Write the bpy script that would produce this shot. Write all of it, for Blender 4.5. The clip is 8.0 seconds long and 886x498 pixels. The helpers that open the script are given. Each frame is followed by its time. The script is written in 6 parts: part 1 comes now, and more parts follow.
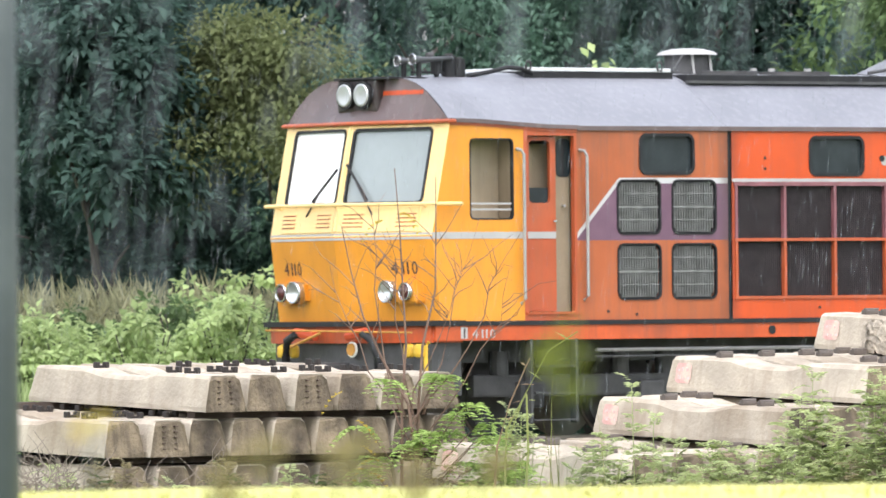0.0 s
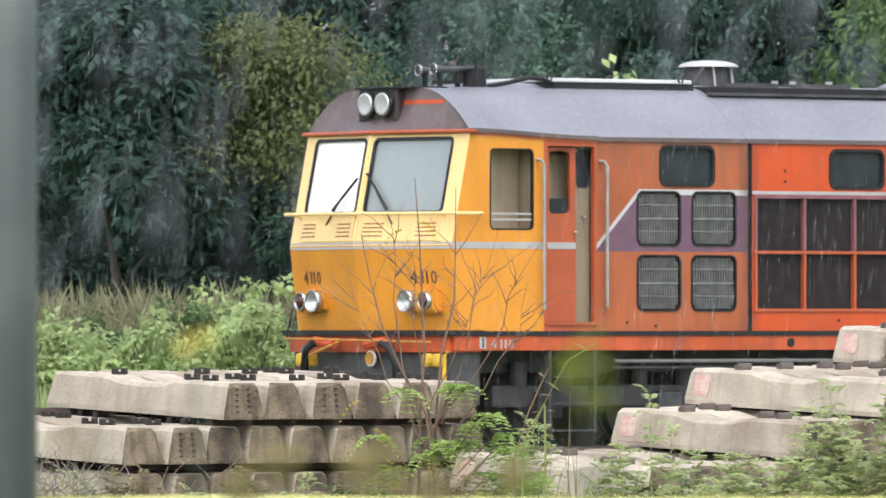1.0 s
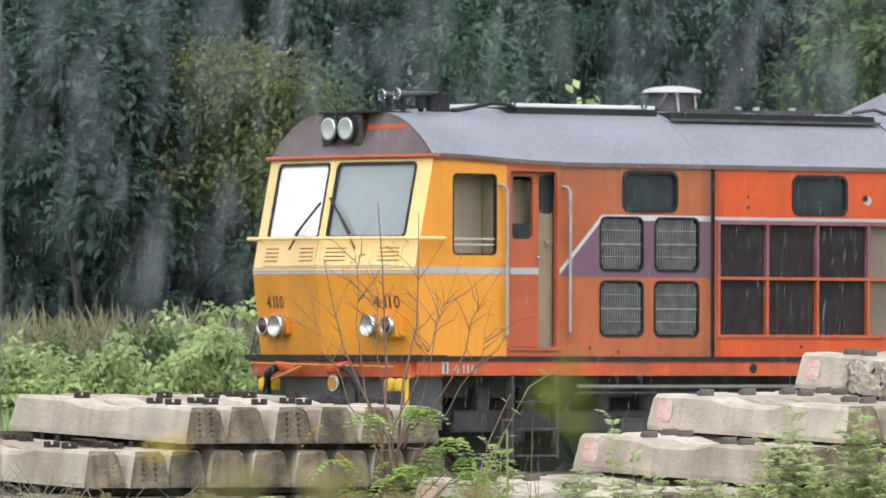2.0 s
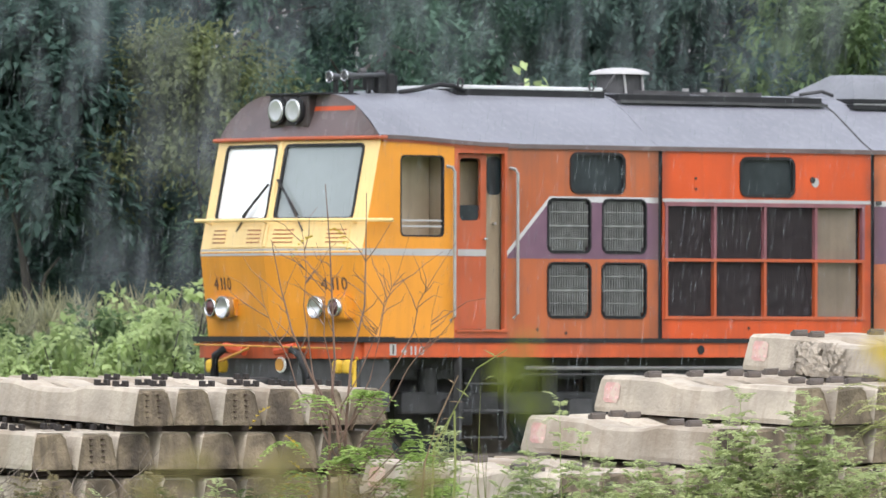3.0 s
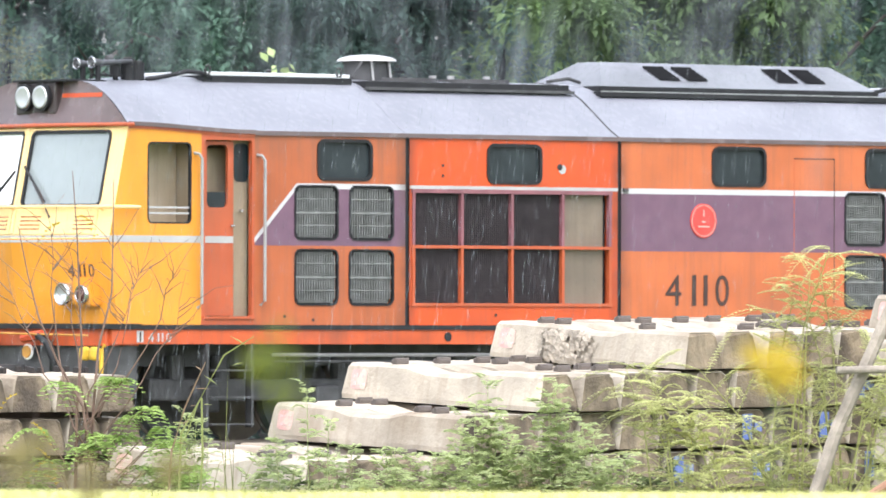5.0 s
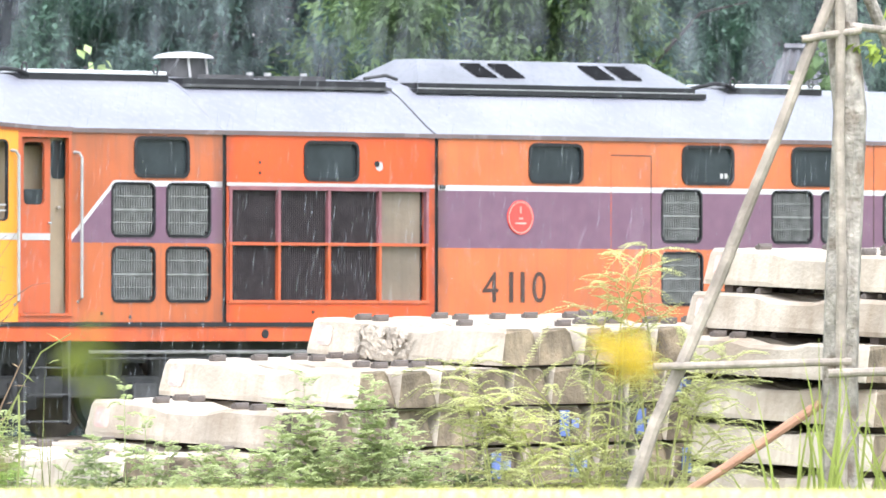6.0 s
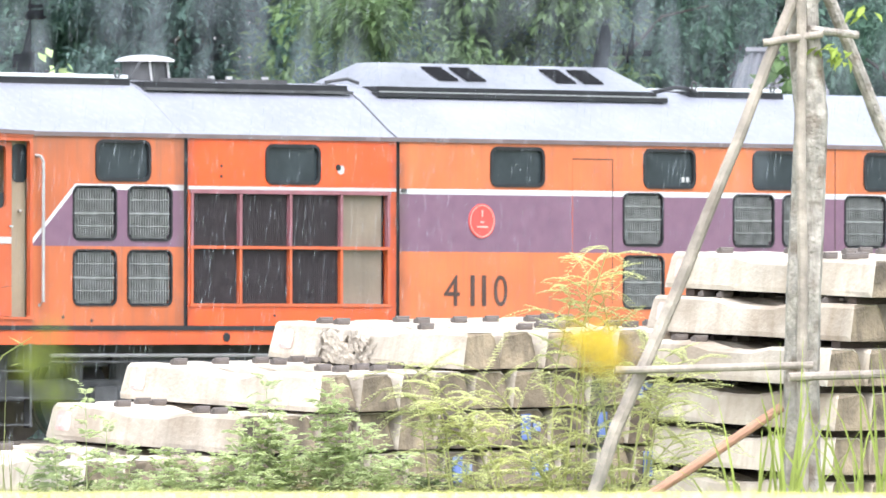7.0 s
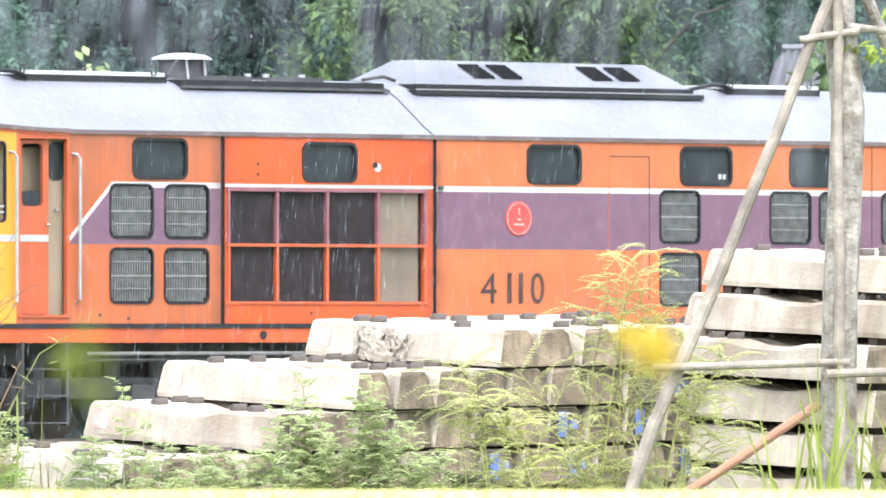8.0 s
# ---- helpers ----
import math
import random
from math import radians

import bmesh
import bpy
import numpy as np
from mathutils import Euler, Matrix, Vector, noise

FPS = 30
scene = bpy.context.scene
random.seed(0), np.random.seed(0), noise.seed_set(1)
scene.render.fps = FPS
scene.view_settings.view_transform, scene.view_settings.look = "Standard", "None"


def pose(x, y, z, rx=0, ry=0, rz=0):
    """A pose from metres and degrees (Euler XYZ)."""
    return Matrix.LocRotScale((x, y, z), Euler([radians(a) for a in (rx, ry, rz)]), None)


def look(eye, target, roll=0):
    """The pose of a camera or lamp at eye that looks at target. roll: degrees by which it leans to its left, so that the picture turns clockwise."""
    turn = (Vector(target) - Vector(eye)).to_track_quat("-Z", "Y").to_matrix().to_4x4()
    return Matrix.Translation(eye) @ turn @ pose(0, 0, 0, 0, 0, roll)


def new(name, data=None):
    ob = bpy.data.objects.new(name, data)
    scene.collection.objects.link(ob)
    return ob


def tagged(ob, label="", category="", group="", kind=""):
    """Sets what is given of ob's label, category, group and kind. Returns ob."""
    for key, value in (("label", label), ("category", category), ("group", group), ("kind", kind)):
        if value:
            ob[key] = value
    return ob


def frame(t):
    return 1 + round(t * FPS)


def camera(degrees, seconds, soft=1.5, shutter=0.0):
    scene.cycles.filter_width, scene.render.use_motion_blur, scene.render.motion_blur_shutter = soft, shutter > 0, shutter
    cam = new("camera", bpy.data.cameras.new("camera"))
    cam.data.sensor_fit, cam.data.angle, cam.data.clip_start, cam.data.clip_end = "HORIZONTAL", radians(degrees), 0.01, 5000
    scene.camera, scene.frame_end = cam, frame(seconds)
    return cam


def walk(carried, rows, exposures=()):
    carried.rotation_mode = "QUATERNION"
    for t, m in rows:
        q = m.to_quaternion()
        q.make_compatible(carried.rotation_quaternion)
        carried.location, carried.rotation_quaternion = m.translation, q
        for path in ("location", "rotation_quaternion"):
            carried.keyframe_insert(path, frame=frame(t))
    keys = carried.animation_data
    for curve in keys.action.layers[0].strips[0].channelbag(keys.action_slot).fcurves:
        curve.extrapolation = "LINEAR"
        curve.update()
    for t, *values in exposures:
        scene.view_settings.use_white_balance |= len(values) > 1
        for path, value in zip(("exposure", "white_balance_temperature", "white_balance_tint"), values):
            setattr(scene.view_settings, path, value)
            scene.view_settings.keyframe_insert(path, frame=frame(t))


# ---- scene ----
cam = camera(5.15, 8.0)
EYE = (-61.467, -80.520, 1.67)
ROWS = [
    (0.0, -37.420, 0.3885, -0.58), (0.5, -37.337, 0.4305, -0.121), (1.0, -37.307, 0.4451, -0.04),
    (1.5, -37.412, 0.5741, 0.087), (3.0, -37.828, 0.4842, 0.139), (3.5, -38.135, 0.4607, 0.15),
    (4.0, -38.5136, 0.480, 0.277), (4.5, -39.0, 0.4494, 0.187), (5.0, -39.2984, 0.4116, 0.134),
    (5.2, -39.693, 0.3995, 0.063), (6.3, -40.4514, 0.415, 0.041), (6.5, -40.5166, 0.4404, 0.0),
    (7.0, -40.5867, 0.4159, 0.089), (7.5, -40.4139, 0.3676, 0.167), (8.0, -40.3725, 0.4015, 0.014),
]
EXPOSURE = [(0.0, 0.12, 6320, 10), (0.5, 0.0, 6320, 10), (1.0, -0.2, 6320, 10), (1.5, -0.32, 6320, 10), (3.0, -0.25, 6280, 10), (3.5, -0.08, 6260, 10), (4.5, 0.2, 6200, 10), (5.0, 0.34, 6180, 10), (6.5, 0.70, 6030, 10), (8.0, 0.68, 6030, 10)]
walk(cam, [(t, pose(*EYE, 90 + p, 0, y) @ pose(0, 0, 0, 0, 0, r)) for t, y, p, r in ROWS], EXPOSURE)
cam.data.dof.use_dof = True
cam.data.dof.focus_distance = 68.0
cam.data.dof.aperture_fstop = 14.0

# ---- light: a bright overcast sky in rain ----
world = bpy.data.worlds.new("overcast")
scene.world = world
world.use_nodes = True
_n = world.node_tree.nodes
_sky = _n.new("ShaderNodeTexSky")
_sky.sky_type = "NISHITA"
_sky.sun_disc = False
_sky.sun_elevation, _sky.sun_rotation = radians(62), radians(200)
_sky.dust_density, _sky.air_density = 4.0, 1.0
_hsv = _n.new("ShaderNodeHueSaturation")
_hsv.inputs["Saturation"].default_value = 0.35
world.node_tree.links.new(_sky.outputs[0], _hsv.inputs["Color"])
world.node_tree.links.new(_hsv.outputs[0], _n["Background"].inputs[0])
_n["Background"].inputs[1].default_value = 0.42
sun_data = bpy.data.lights.new("sun", "SUN")
sun_data.energy, sun_data.angle, sun_data.color = 1.6, radians(55), (1.0, 0.97, 0.92)
sun = new("sun", sun_data)
sun.matrix_world = look((-100, -14, 66), (0, 0, 0))


# ---- materials ----
def material(name, base, rough=0.6, metal=0.0, scale=6.0, vary=0.25, grain=60.0, bump=0.15, streak=0.0, dirt=None, amount=0.0, coat=0.0, islands=0.0, each=0.0):
    """A surface with colour drift at two scales, optional run-off streaks, dirt patches and fine relief."""
    m = bpy.data.materials.new(name)
    m.use_nodes = True
    nt = m.node_tree
    N, L = nt.nodes, nt.links
    bs = N["Principled BSDF"]
    tc = N.new("ShaderNodeTexCoord")
    place = tc.outputs["Object"]
    if each:
        info, add = N.new("ShaderNodeObjectInfo"), N.new("ShaderNodeVectorMath")
        add.operation = "MULTIPLY_ADD"
        add.inputs[1].default_value = (37.0, 23.0, 11.0)
        L.new(info.outputs["Random"], add.inputs[0])
        L.new(tc.outputs["Object"], add.inputs[2])
        place = add.outputs[0]

    def noise_tex(sc, detail=4.0, stretch=None):
        t = N.new("ShaderNodeTexNoise")
        t.inputs["Scale"].default_value, t.inputs["Detail"].default_value = sc, detail
        if stretch:
            mp = N.new("ShaderNodeMapping")
            mp.inputs["Scale"].default_value = stretch
            L.new(place, mp.inputs[0])
            L.new(mp.outputs[0], t.inputs["Vector"])
        else:
            L.new(place, t.inputs["Vector"])
        return t.outputs["Fac"]

    def mix(fac, a, b, kind="MIX"):
        x = N.new("ShaderNodeMix")
        x.data_type, x.blend_type = "RGBA", kind
        for sock, v in ((x.inputs[0], fac), (x.inputs[6], a), (x.inputs[7], b)):
            if isinstance(v, (int, float)):
                sock.default_value = v
            elif isinstance(v, tuple):
                sock.default_value = (*v, 1) if len(v) == 3 else v
            else:
                L.new(v, sock)
        return x.outputs[2]

    def ramp(fac, lo, hi):
        r = N.new("ShaderNodeMapRange")
        r.inputs["From Min"].default_value, r.inputs["From Max"].default_value = lo, hi
        L.new(fac, r.inputs["Value"])
        return r.outputs["Result"]

    lo = tuple(c * (1 - vary) for c in base)
    hi = tuple(min(1, c * (1 + vary * 0.6)) for c in base)
    col = mix(ramp(noise_tex(scale), 0.3, 0.7), lo, hi)
    fine = noise_tex(grain, 5.0)
    col = mix(ramp(fine, 0.3, 0.75), col, mix(0.35, col, lo))
    if islands:
        g = N.new("ShaderNodeNewGeometry")
        col = mix(g.outputs["Random Per Island"], mix(islands, col, (0.0, 0.0, 0.0)), mix(islands * 0.6, col, tuple(min(1, c * 2.2) for c in base)))
    if streak:
        s = noise_tex(1.0, 3.0, (14.0, 14.0, 0.7))
        col = mix(ramp(s, 0.48, 0.75), col, mix(streak, col, dirt or lo))
    if dirt and amount:
        d = noise_tex(scale * 0.45, 8.0)
        k = N.new("ShaderNodeMath")
        k.operation = "MULTIPLY"
        L.new(ramp(d, 0.5, 0.66), k.inputs[0])
        k.inputs[1].default_value = amount
        col = mix(k.outputs[0], col, dirt)
    if each:
        col = mix(info.outputs["Random"], mix(each, col, (0.02, 0.015, 0.01)), col)
    L.new(col, bs.inputs["Base Color"])
    L.new(ramp(fine, -0.6, 1.6), bs.inputs["Roughness"])
    rr = N.new("ShaderNodeMapRange")
    rr.inputs["To Min"].default_value, rr.inputs["To Max"].default_value = rough * 0.75, min(1, rough * 1.25)
    L.new(noise_tex(scale * 2), rr.inputs["Value"])
    L.new(rr.outputs[0], bs.inputs["Roughness"])
    bs.inputs["Metallic"].default_value = metal
    bs.inputs["Coat Weight"].default_value = coat
    if bump:
        b = N.new("ShaderNodeBump")
        b.inputs["Strength"].default_value, b.inputs["Distance"].default_value = bump, 0.02
        L.new(fine, b.inputs["Height"])
        L.new(b.outputs[0], bs.inputs["Normal"])
    return m


def paint_scheme(name, base, stripe_x, dull):
    """Locomotive side paint: base colour, a purple band under a white stripe that drops diagonally towards the cab."""
    m = material(name, base, 0.42, 0, 1.6, 0.20, 40, 0.06, 0.5 * dull, (0.15, 0.075, 0.05), 0.4 * dull)
    nt = m.node_tree
    N, L = nt.nodes, nt.links
    bs = N["Principled BSDF"]
    tc = N.new("ShaderNodeTexCoord")
    sp = N.new("ShaderNodeSeparateXYZ")
    L.new(tc.outputs["Object"], sp.inputs[0])

    def math_node(op, a, b):
        x = N.new("ShaderNodeMath")
        x.operation = op
        for s, v in ((x.inputs[0], a), (x.inputs[1], b)):
            if isinstance(v, (int, float)):
                s.default_value = v
            else:
                L.new(v, s)
        return x.outputs[0]

    X, Z = sp.outputs[0], sp.outputs[2]
    top = math_node("MINIMUM", 3.092, math_node("ADD", math_node("MULTIPLY", math_node("SUBTRACT", X, 1.90), 1.02), 2.52)) if stripe_x else 3.085
    under = math_node("SUBTRACT", top, 0.058)
    below_top = math_node("LESS_THAN", Z, top)
    below_white = math_node("LESS_THAN", Z, under)
    above_low = math_node("GREATER_THAN", Z, 2.44 if stripe_x else 2.41)
    src = bs.inputs["Base Color"].links[0].from_socket

    def mix(fac, a, b):
        x = N.new("ShaderNodeMix")
        x.data_type = "RGBA"
        L.new(fac, x.inputs[0])
        L.new(a, x.inputs[6])
        if isinstance(b, tuple):
            x.inputs[7].default_value = (*b, 1)
        else:
            L.new(b, x.inputs[7])
        return x.outputs[2]

    nz = N.new("ShaderNodeTexNoise")
    nz.inputs["Scale"].default_value = 5.0
    L.new(tc.outputs["Object"], nz.inputs["Vector"])
    purple = N.new("ShaderNodeMix")
    purple.data_type = "RGBA"
    purple.inputs[6].default_value, purple.inputs[7].default_value = (0.10, 0.05, 0.085, 1), (0.17, 0.09, 0.13, 1)
    L.new(nz.outputs["Fac"], purple.inputs[0])
    edge = math_node("GREATER_THAN", top, 2.50) if stripe_x else 1.0
    white_on = math_node("MULTIPLY", math_node("MULTIPLY", below_top, above_low), edge)
    col = mix(white_on, src, (0.46, 0.45, 0.46))
    col = mix(math_node("MULTIPLY", below_white, above_low), col, purple.outputs[2])
    if stripe_x:
        keep = math_node("GREATER_THAN", X, 1.88)
        col = mix(keep, src, col)
    L.new(col, bs.inputs["Base Color"])
    return m


def joint_grease(m, joints, reach=0.20):
    """Dark grease and rust that has crept out of the rubber joints between body sections."""
    N, L = m.node_tree.nodes, m.node_tree.links
    bs = N["Principled BSDF"]
    tc, sp, nz = N.new("ShaderNodeTexCoord"), N.new("ShaderNodeSeparateXYZ"), N.new("ShaderNodeTexNoise")
    nz.inputs["Scale"].default_value, nz.inputs["Detail"].default_value = 5.0, 6.0
    L.new(tc.outputs["Object"], sp.inputs[0])
    L.new(tc.outputs["Object"], nz.inputs["Vector"])
    for x in joints:
        gap, near, amount, col = N.new("ShaderNodeMath"), N.new("ShaderNodeMapRange"), N.new("ShaderNodeMath"), N.new("ShaderNodeMix")
        gap.operation, amount.operation, col.data_type = "SUBTRACT", "MULTIPLY", "RGBA"
        gap.inputs[1].default_value = x
        away = N.new("ShaderNodeMath")
        away.operation = "ABSOLUTE"
        L.new(sp.outputs[0], gap.inputs[0])
        L.new(gap.outputs[0], away.inputs[0])
        near.interpolation_type = "SMOOTHSTEP"
        near.inputs["From Min"].default_value, near.inputs["From Max"].default_value = reach, 0.0
        L.new(away.outputs[0], near.inputs["Value"])
        L.new(near.outputs["Result"], amount.inputs[0])
        L.new(nz.outputs["Fac"], amount.inputs[1])
        L.new(amount.outputs[0], col.inputs[0])
        L.new(bs.inputs["Base Color"].links[0].from_socket, col.inputs[6])
        col.inputs[7].default_value = (0.055, 0.03, 0.022, 1)
        L.new(col.outputs[2], bs.inputs["Base Color"])
    return m


YELLOW = material("cab_yellow_paint", (0.66, 0.262, 0.023), 0.40, 0, 1.5, 0.14, 40, 0.05, 0.25, (0.42, 0.17, 0.03), 0.15)
CREAM = material("highlit_pale_yellow_paint", (0.80, 0.57, 0.25), 0.42, 0, 1.5, 0.12, 40, 0.05, 0.15, (0.5, 0.3, 0.1), 0.1)
ORANGE_A = paint_scheme("weathered_orange_paint", (0.38, 0.096, 0.032), True, 1.0)
ORANGE_B = material("bright_red_orange_paint", (0.54, 0.072, 0.012), 0.4, 0, 1.6, 0.16, 40, 0.06, 0.3, (0.26, 0.055, 0.025), 0.35)
ORANGE_C = paint_scheme("orange_paint", (0.46, 0.12, 0.04), False, 0.7)
DOOR_ORANGE = material("door_orange_paint", (0.42, 0.085, 0.03), 0.42, 0, 2, 0.18, 40, 0.05, 0.3, (0.2, 0.09, 0.05), 0.2)
for _m in (ORANGE_A, ORANGE_B, ORANGE_C):
    joint_grease(_m, (3.948, 6.876))
BEAM_RED = material("sole_bar_red_paint", (0.48, 0.08, 0.02), 0.5, 0, 2.5, 0.25, 30, 0.1, 0.4, (0.15, 0.06, 0.04), 0.4)
ROOF = material("grey_roof_paint", (0.182, 0.185, 0.213), 0.36, 0, 1.2, 0.14, 30, 0.05, 0.3, (0.3, 0.3, 0.33), 0.2)
ROOF_FRONT = material("sooty_brown_roof_paint", (0.135, 0.10, 0.10), 0.26, 0, 2, 0.3, 30, 0.1)
WHITE = material("white_paint", (0.38, 0.37, 0.37), 0.45, 0, 3, 0.12, 40, 0.05)
BLACK = material("black_rubber", (0.02, 0.02, 0.022), 0.55, 0, 8, 0.3, 60, 0.1)
DARK = material("dark_grease_steel", (0.078, 0.077, 0.079), 0.6, 0.2, 5, 0.4, 40, 0.3)
GREY_METAL = material("grey_metal", (0.36, 0.36, 0.36), 0.4, 0.5, 6, 0.2, 50, 0.1)
INSIDE = material("interior_tan_paint", (0.27, 0.21, 0.145), 0.6, 0, 3, 0.2, 30, 0.1)
MESH_DARK = material("dark_radiator", (0.022, 0.020, 0.024), 0.55, 0.1, 10, 0.4, 60, 0.2)
CONCRETE = material("weathered_concrete", (0.445, 0.388, 0.315), 0.88, 0, 3.2, 0.30, 38, 0.35, 0.42, (0.20, 0.15, 0.10), 0.7, each=0.16)
GRASS_SOIL = material("grassy_soil", (0.10, 0.16, 0.04), 0.9, 0, 1.5, 0.4, 20, 0.6, 0, (0.12, 0.09, 0.05), 0.6)


# ---- building helpers ----
def mesh_from(name, verts, faces, mats, idx=None, smooth=False):
    me = bpy.data.meshes.new(name)
    me.from_pydata([tuple(v) for v in verts], [], faces)
    for m in (mats if isinstance(mats, (list, tuple)) else [mats]):
        me.materials.append(m)
    if idx:
        me.polygons.foreach_set("material_index", idx)
    if smooth:
        me.polygons.foreach_set("use_smooth", [True] * len(me.polygons))
    me.update()
    return me


def thing(name, label, category, group="", kind="", at=(0, 0, 0), rz=0.0):
    ob = new(name)
    ob.matrix_basis = pose(*at, 0, 0, rz)
    return tagged(ob, label, category, group, kind)


def part(name, bm, mat, parent, label="", smooth=False):
    """Links a bmesh as one mesh object under a thing or a part."""
    me = bpy.data.meshes.new(name)
    bm.normal_update()
    bm.to_mesh(me)
    bm.free()
    for m in (mat if isinstance(mat, (list, tuple)) else [mat]):
        me.materials.append(m)
    if smooth:
        me.polygons.foreach_set("use_smooth", [True] * len(me.polygons))
    ob = new(name, me)
    ob.parent = parent
    if label:
        ob["label"] = label
    return ob


def box(bm, x0, x1, y0, y1, z0, z1, bevel=0.0, m=None):
    r = bmesh.ops.create_cube(bm, size=1.0, matrix=Matrix.LocRotScale(((x0 + x1) / 2, (y0 + y1) / 2, (z0 + z1) / 2), None, (x1 - x0, y1 - y0, z1 - z0)))
    vs = r["verts"]
    if bevel:
        es = list({e for v in vs for e in v.link_edges})
        out = bmesh.ops.bevel(bm, geom=es, offset=bevel, segments=2, affect="EDGES", profile=0.6)
        vs = list({v for f in out["faces"] for v in f.verts} | {v for v in vs if v.is_valid})
    if m is not None:
        bmesh.ops.transform(bm, matrix=m, verts=vs)
    return bm


def boxed(x0, x1, y0, y1, z0, z1, bevel=0.0, m=None):
    return box(bmesh.new(), x0, x1, y0, y1, z0, z1, bevel, m)


def rod(bm, pts, r, seg=8, cap=True, taper=1.0):
    """A round bar along points."""
    pts = [Vector(p) for p in pts]
    rings = []
    for i, p in enumerate(pts):
        a = pts[max(i - 1, 0)]
        b = pts[min(i + 1, len(pts) - 1)]
        d = (b - a).normalized()
        u = d.orthogonal().normalized() if abs(d.z) > 0.95 else d.cross(Vector((0, 0, 1))).normalized()
        w = d.cross(u)
        k = r * (1 + (taper - 1) * i / max(1, len(pts) - 1))
        rings.append([bm.verts.new(p + k * (u * math.cos(2 * math.pi * j / seg) + w * math.sin(2 * math.pi * j / seg))) for j in range(seg)])
    for a, b in zip(rings, rings[1:]):
        for j in range(seg):
            bm.faces.new((a[j], a[(j + 1) % seg], b[(j + 1) % seg], b[j]))
    if cap:
        bm.faces.new(rings[0][::-1])
        bm.faces.new(rings[-1])
    return bm


def disc(bm, centre, axis, r, depth, seg=24, r2=None):
    q = Vector(axis).normalized().to_track_quat("Z", "Y").to_matrix().to_4x4()
    bmesh.ops.create_cone(bm, cap_ends=True, segments=seg, radius1=r, radius2=r if r2 is None else r2, depth=depth, matrix=Matrix.Translation(centre) @ q)
    return bm


def lathe(bm, at, rings, seg=24):
    """A round body turned about the x axis, facing -x, from (reach, radius) pairs."""
    at = Vector(at)
    loops = [[bm.verts.new(at + Vector((-q, r * math.cos(2 * math.pi * j / seg), r * math.sin(2 * math.pi * j / seg)))) for j in range(seg)] for q, r in rings]
    for a, b in zip(loops, loops[1:]):
        for j in range(seg):
            bm.faces.new((a[j], a[(j + 1) % seg], b[(j + 1) % seg], b[j]))
    bmesh.ops.recalc_face_normals(bm, faces=bm.faces)
    return bm


def round_loop(a0, a1, b0, b1, r, n=5):
    out = []
    for ca, cb, s in ((a1 - r, b1 - r, 0), (a0 + r, b1 - r, 1), (a0 + r, b0 + r, 2), (a1 - r, b0 + r, 3)):
        for i in range(n):
            t = (s + i / (n - 1)) * math.pi / 2
            out.append((ca + r * math.cos(t), cb + r * math.sin(t)))
    return out


def wall(bm, a0, a1, b0, b1, holes, at, thick=0.05, cuts=()):
    """A wall over (a, b) with rounded openings (a0, a1, b0, b1, r). at(a, b, d) gives the place d metres inside its outer face."""
    pad = 0.012
    cells = [(h[0] - pad, h[1] + pad, h[2] - pad, h[3] + pad, h) for h in holes]
    A = sorted({a0, a1, *[c[0] for c in cells], *[c[1] for c in cells]})
    B = sorted({b0, b1, *cuts, *[c[2] for c in cells], *[c[3] for c in cells]})
    A = [a for a in A if a0 - 1e-6 <= a <= a1 + 1e-6]
    B = [b for b in B if b0 - 1e-6 <= b <= b1 + 1e-6]
    cache = {}

    def v(a, b, d=0.0):
        k = (round(a, 4), round(b, 4), round(d, 4))
        if k not in cache:
            cache[k] = bm.verts.new(at(a, b, d))
        return cache[k]

    for i in range(len(A) - 1):
        for j in range(len(B) - 1):
            ma, mb = (A[i] + A[i + 1]) / 2, (B[j] + B[j + 1]) / 2
            if any(c[0] < ma < c[1] and c[2] < mb < c[3] for c in cells):
                continue
            bm.faces.new((v(A[i], B[j]), v(A[i + 1], B[j]), v(A[i + 1], B[j + 1]), v(A[i], B[j + 1])))
    for c0, c1, d0, d1, h in cells:
        loop = round_loop(h[0], h[1], h[2], h[3], h[4])
        n = 5
        corner = ((c1, d1), (c0, d1), (c0, d0), (c1, d0))
        As = [a for a in A if c0 - 1e-6 <= a <= c1 + 1e-6]
        Bs = [b for b in B if d0 - 1e-6 <= b <= d1 + 1e-6]
        for s in range(4):
            arc = loop[s * n:(s + 1) * n]
            for p, q in zip(arc, arc[1:]):
                bm.faces.new((v(*corner[s]), v(*q), v(*p)))
            nxt = loop[((s + 1) * n) % 20]
            e0, e1 = corner[s], corner[(s + 1) % 4]
            if s in (0, 2):
                mid = [(a, e0[1]) for a in (As if e0[0] < e1[0] else As[::-1])]
            else:
                mid = [(e0[0], b) for b in (Bs if e0[1] < e1[1] else Bs[::-1])]
            bm.faces.new([v(*q) for q in mid] + [v(*nxt), v(*arc[-1])])
        for p, q in zip(loop, loop[1:] + loop[:1]):
            bm.faces.new((v(*p), v(*q), v(*q, thick), v(*p, thick)))
    bmesh.ops.recalc_face_normals(bm, faces=bm.faces)
    return bm


def ring(bm, loop_out, loop_in, at, d0, d1):
    """A frame between two loops, proud of the wall from d0 to d1."""
    n = len(loop_out)
    f = [[bm.verts.new(at(a, b, d)) for a, b in lp] for lp, d in ((loop_out, d0), (loop_in, d0), (loop_in, d1), (loop_out, d1))]
    for i in range(n):
        j = (i + 1) % n
        for p, q in ((0, 1), (1, 2), (2, 3), (3, 0)):
            bm.faces.new((f[p][i], f[p][j], f[q][j], f[q][i]))
    bmesh.ops.recalc_face_normals(bm, faces=bm.faces)
    return bm


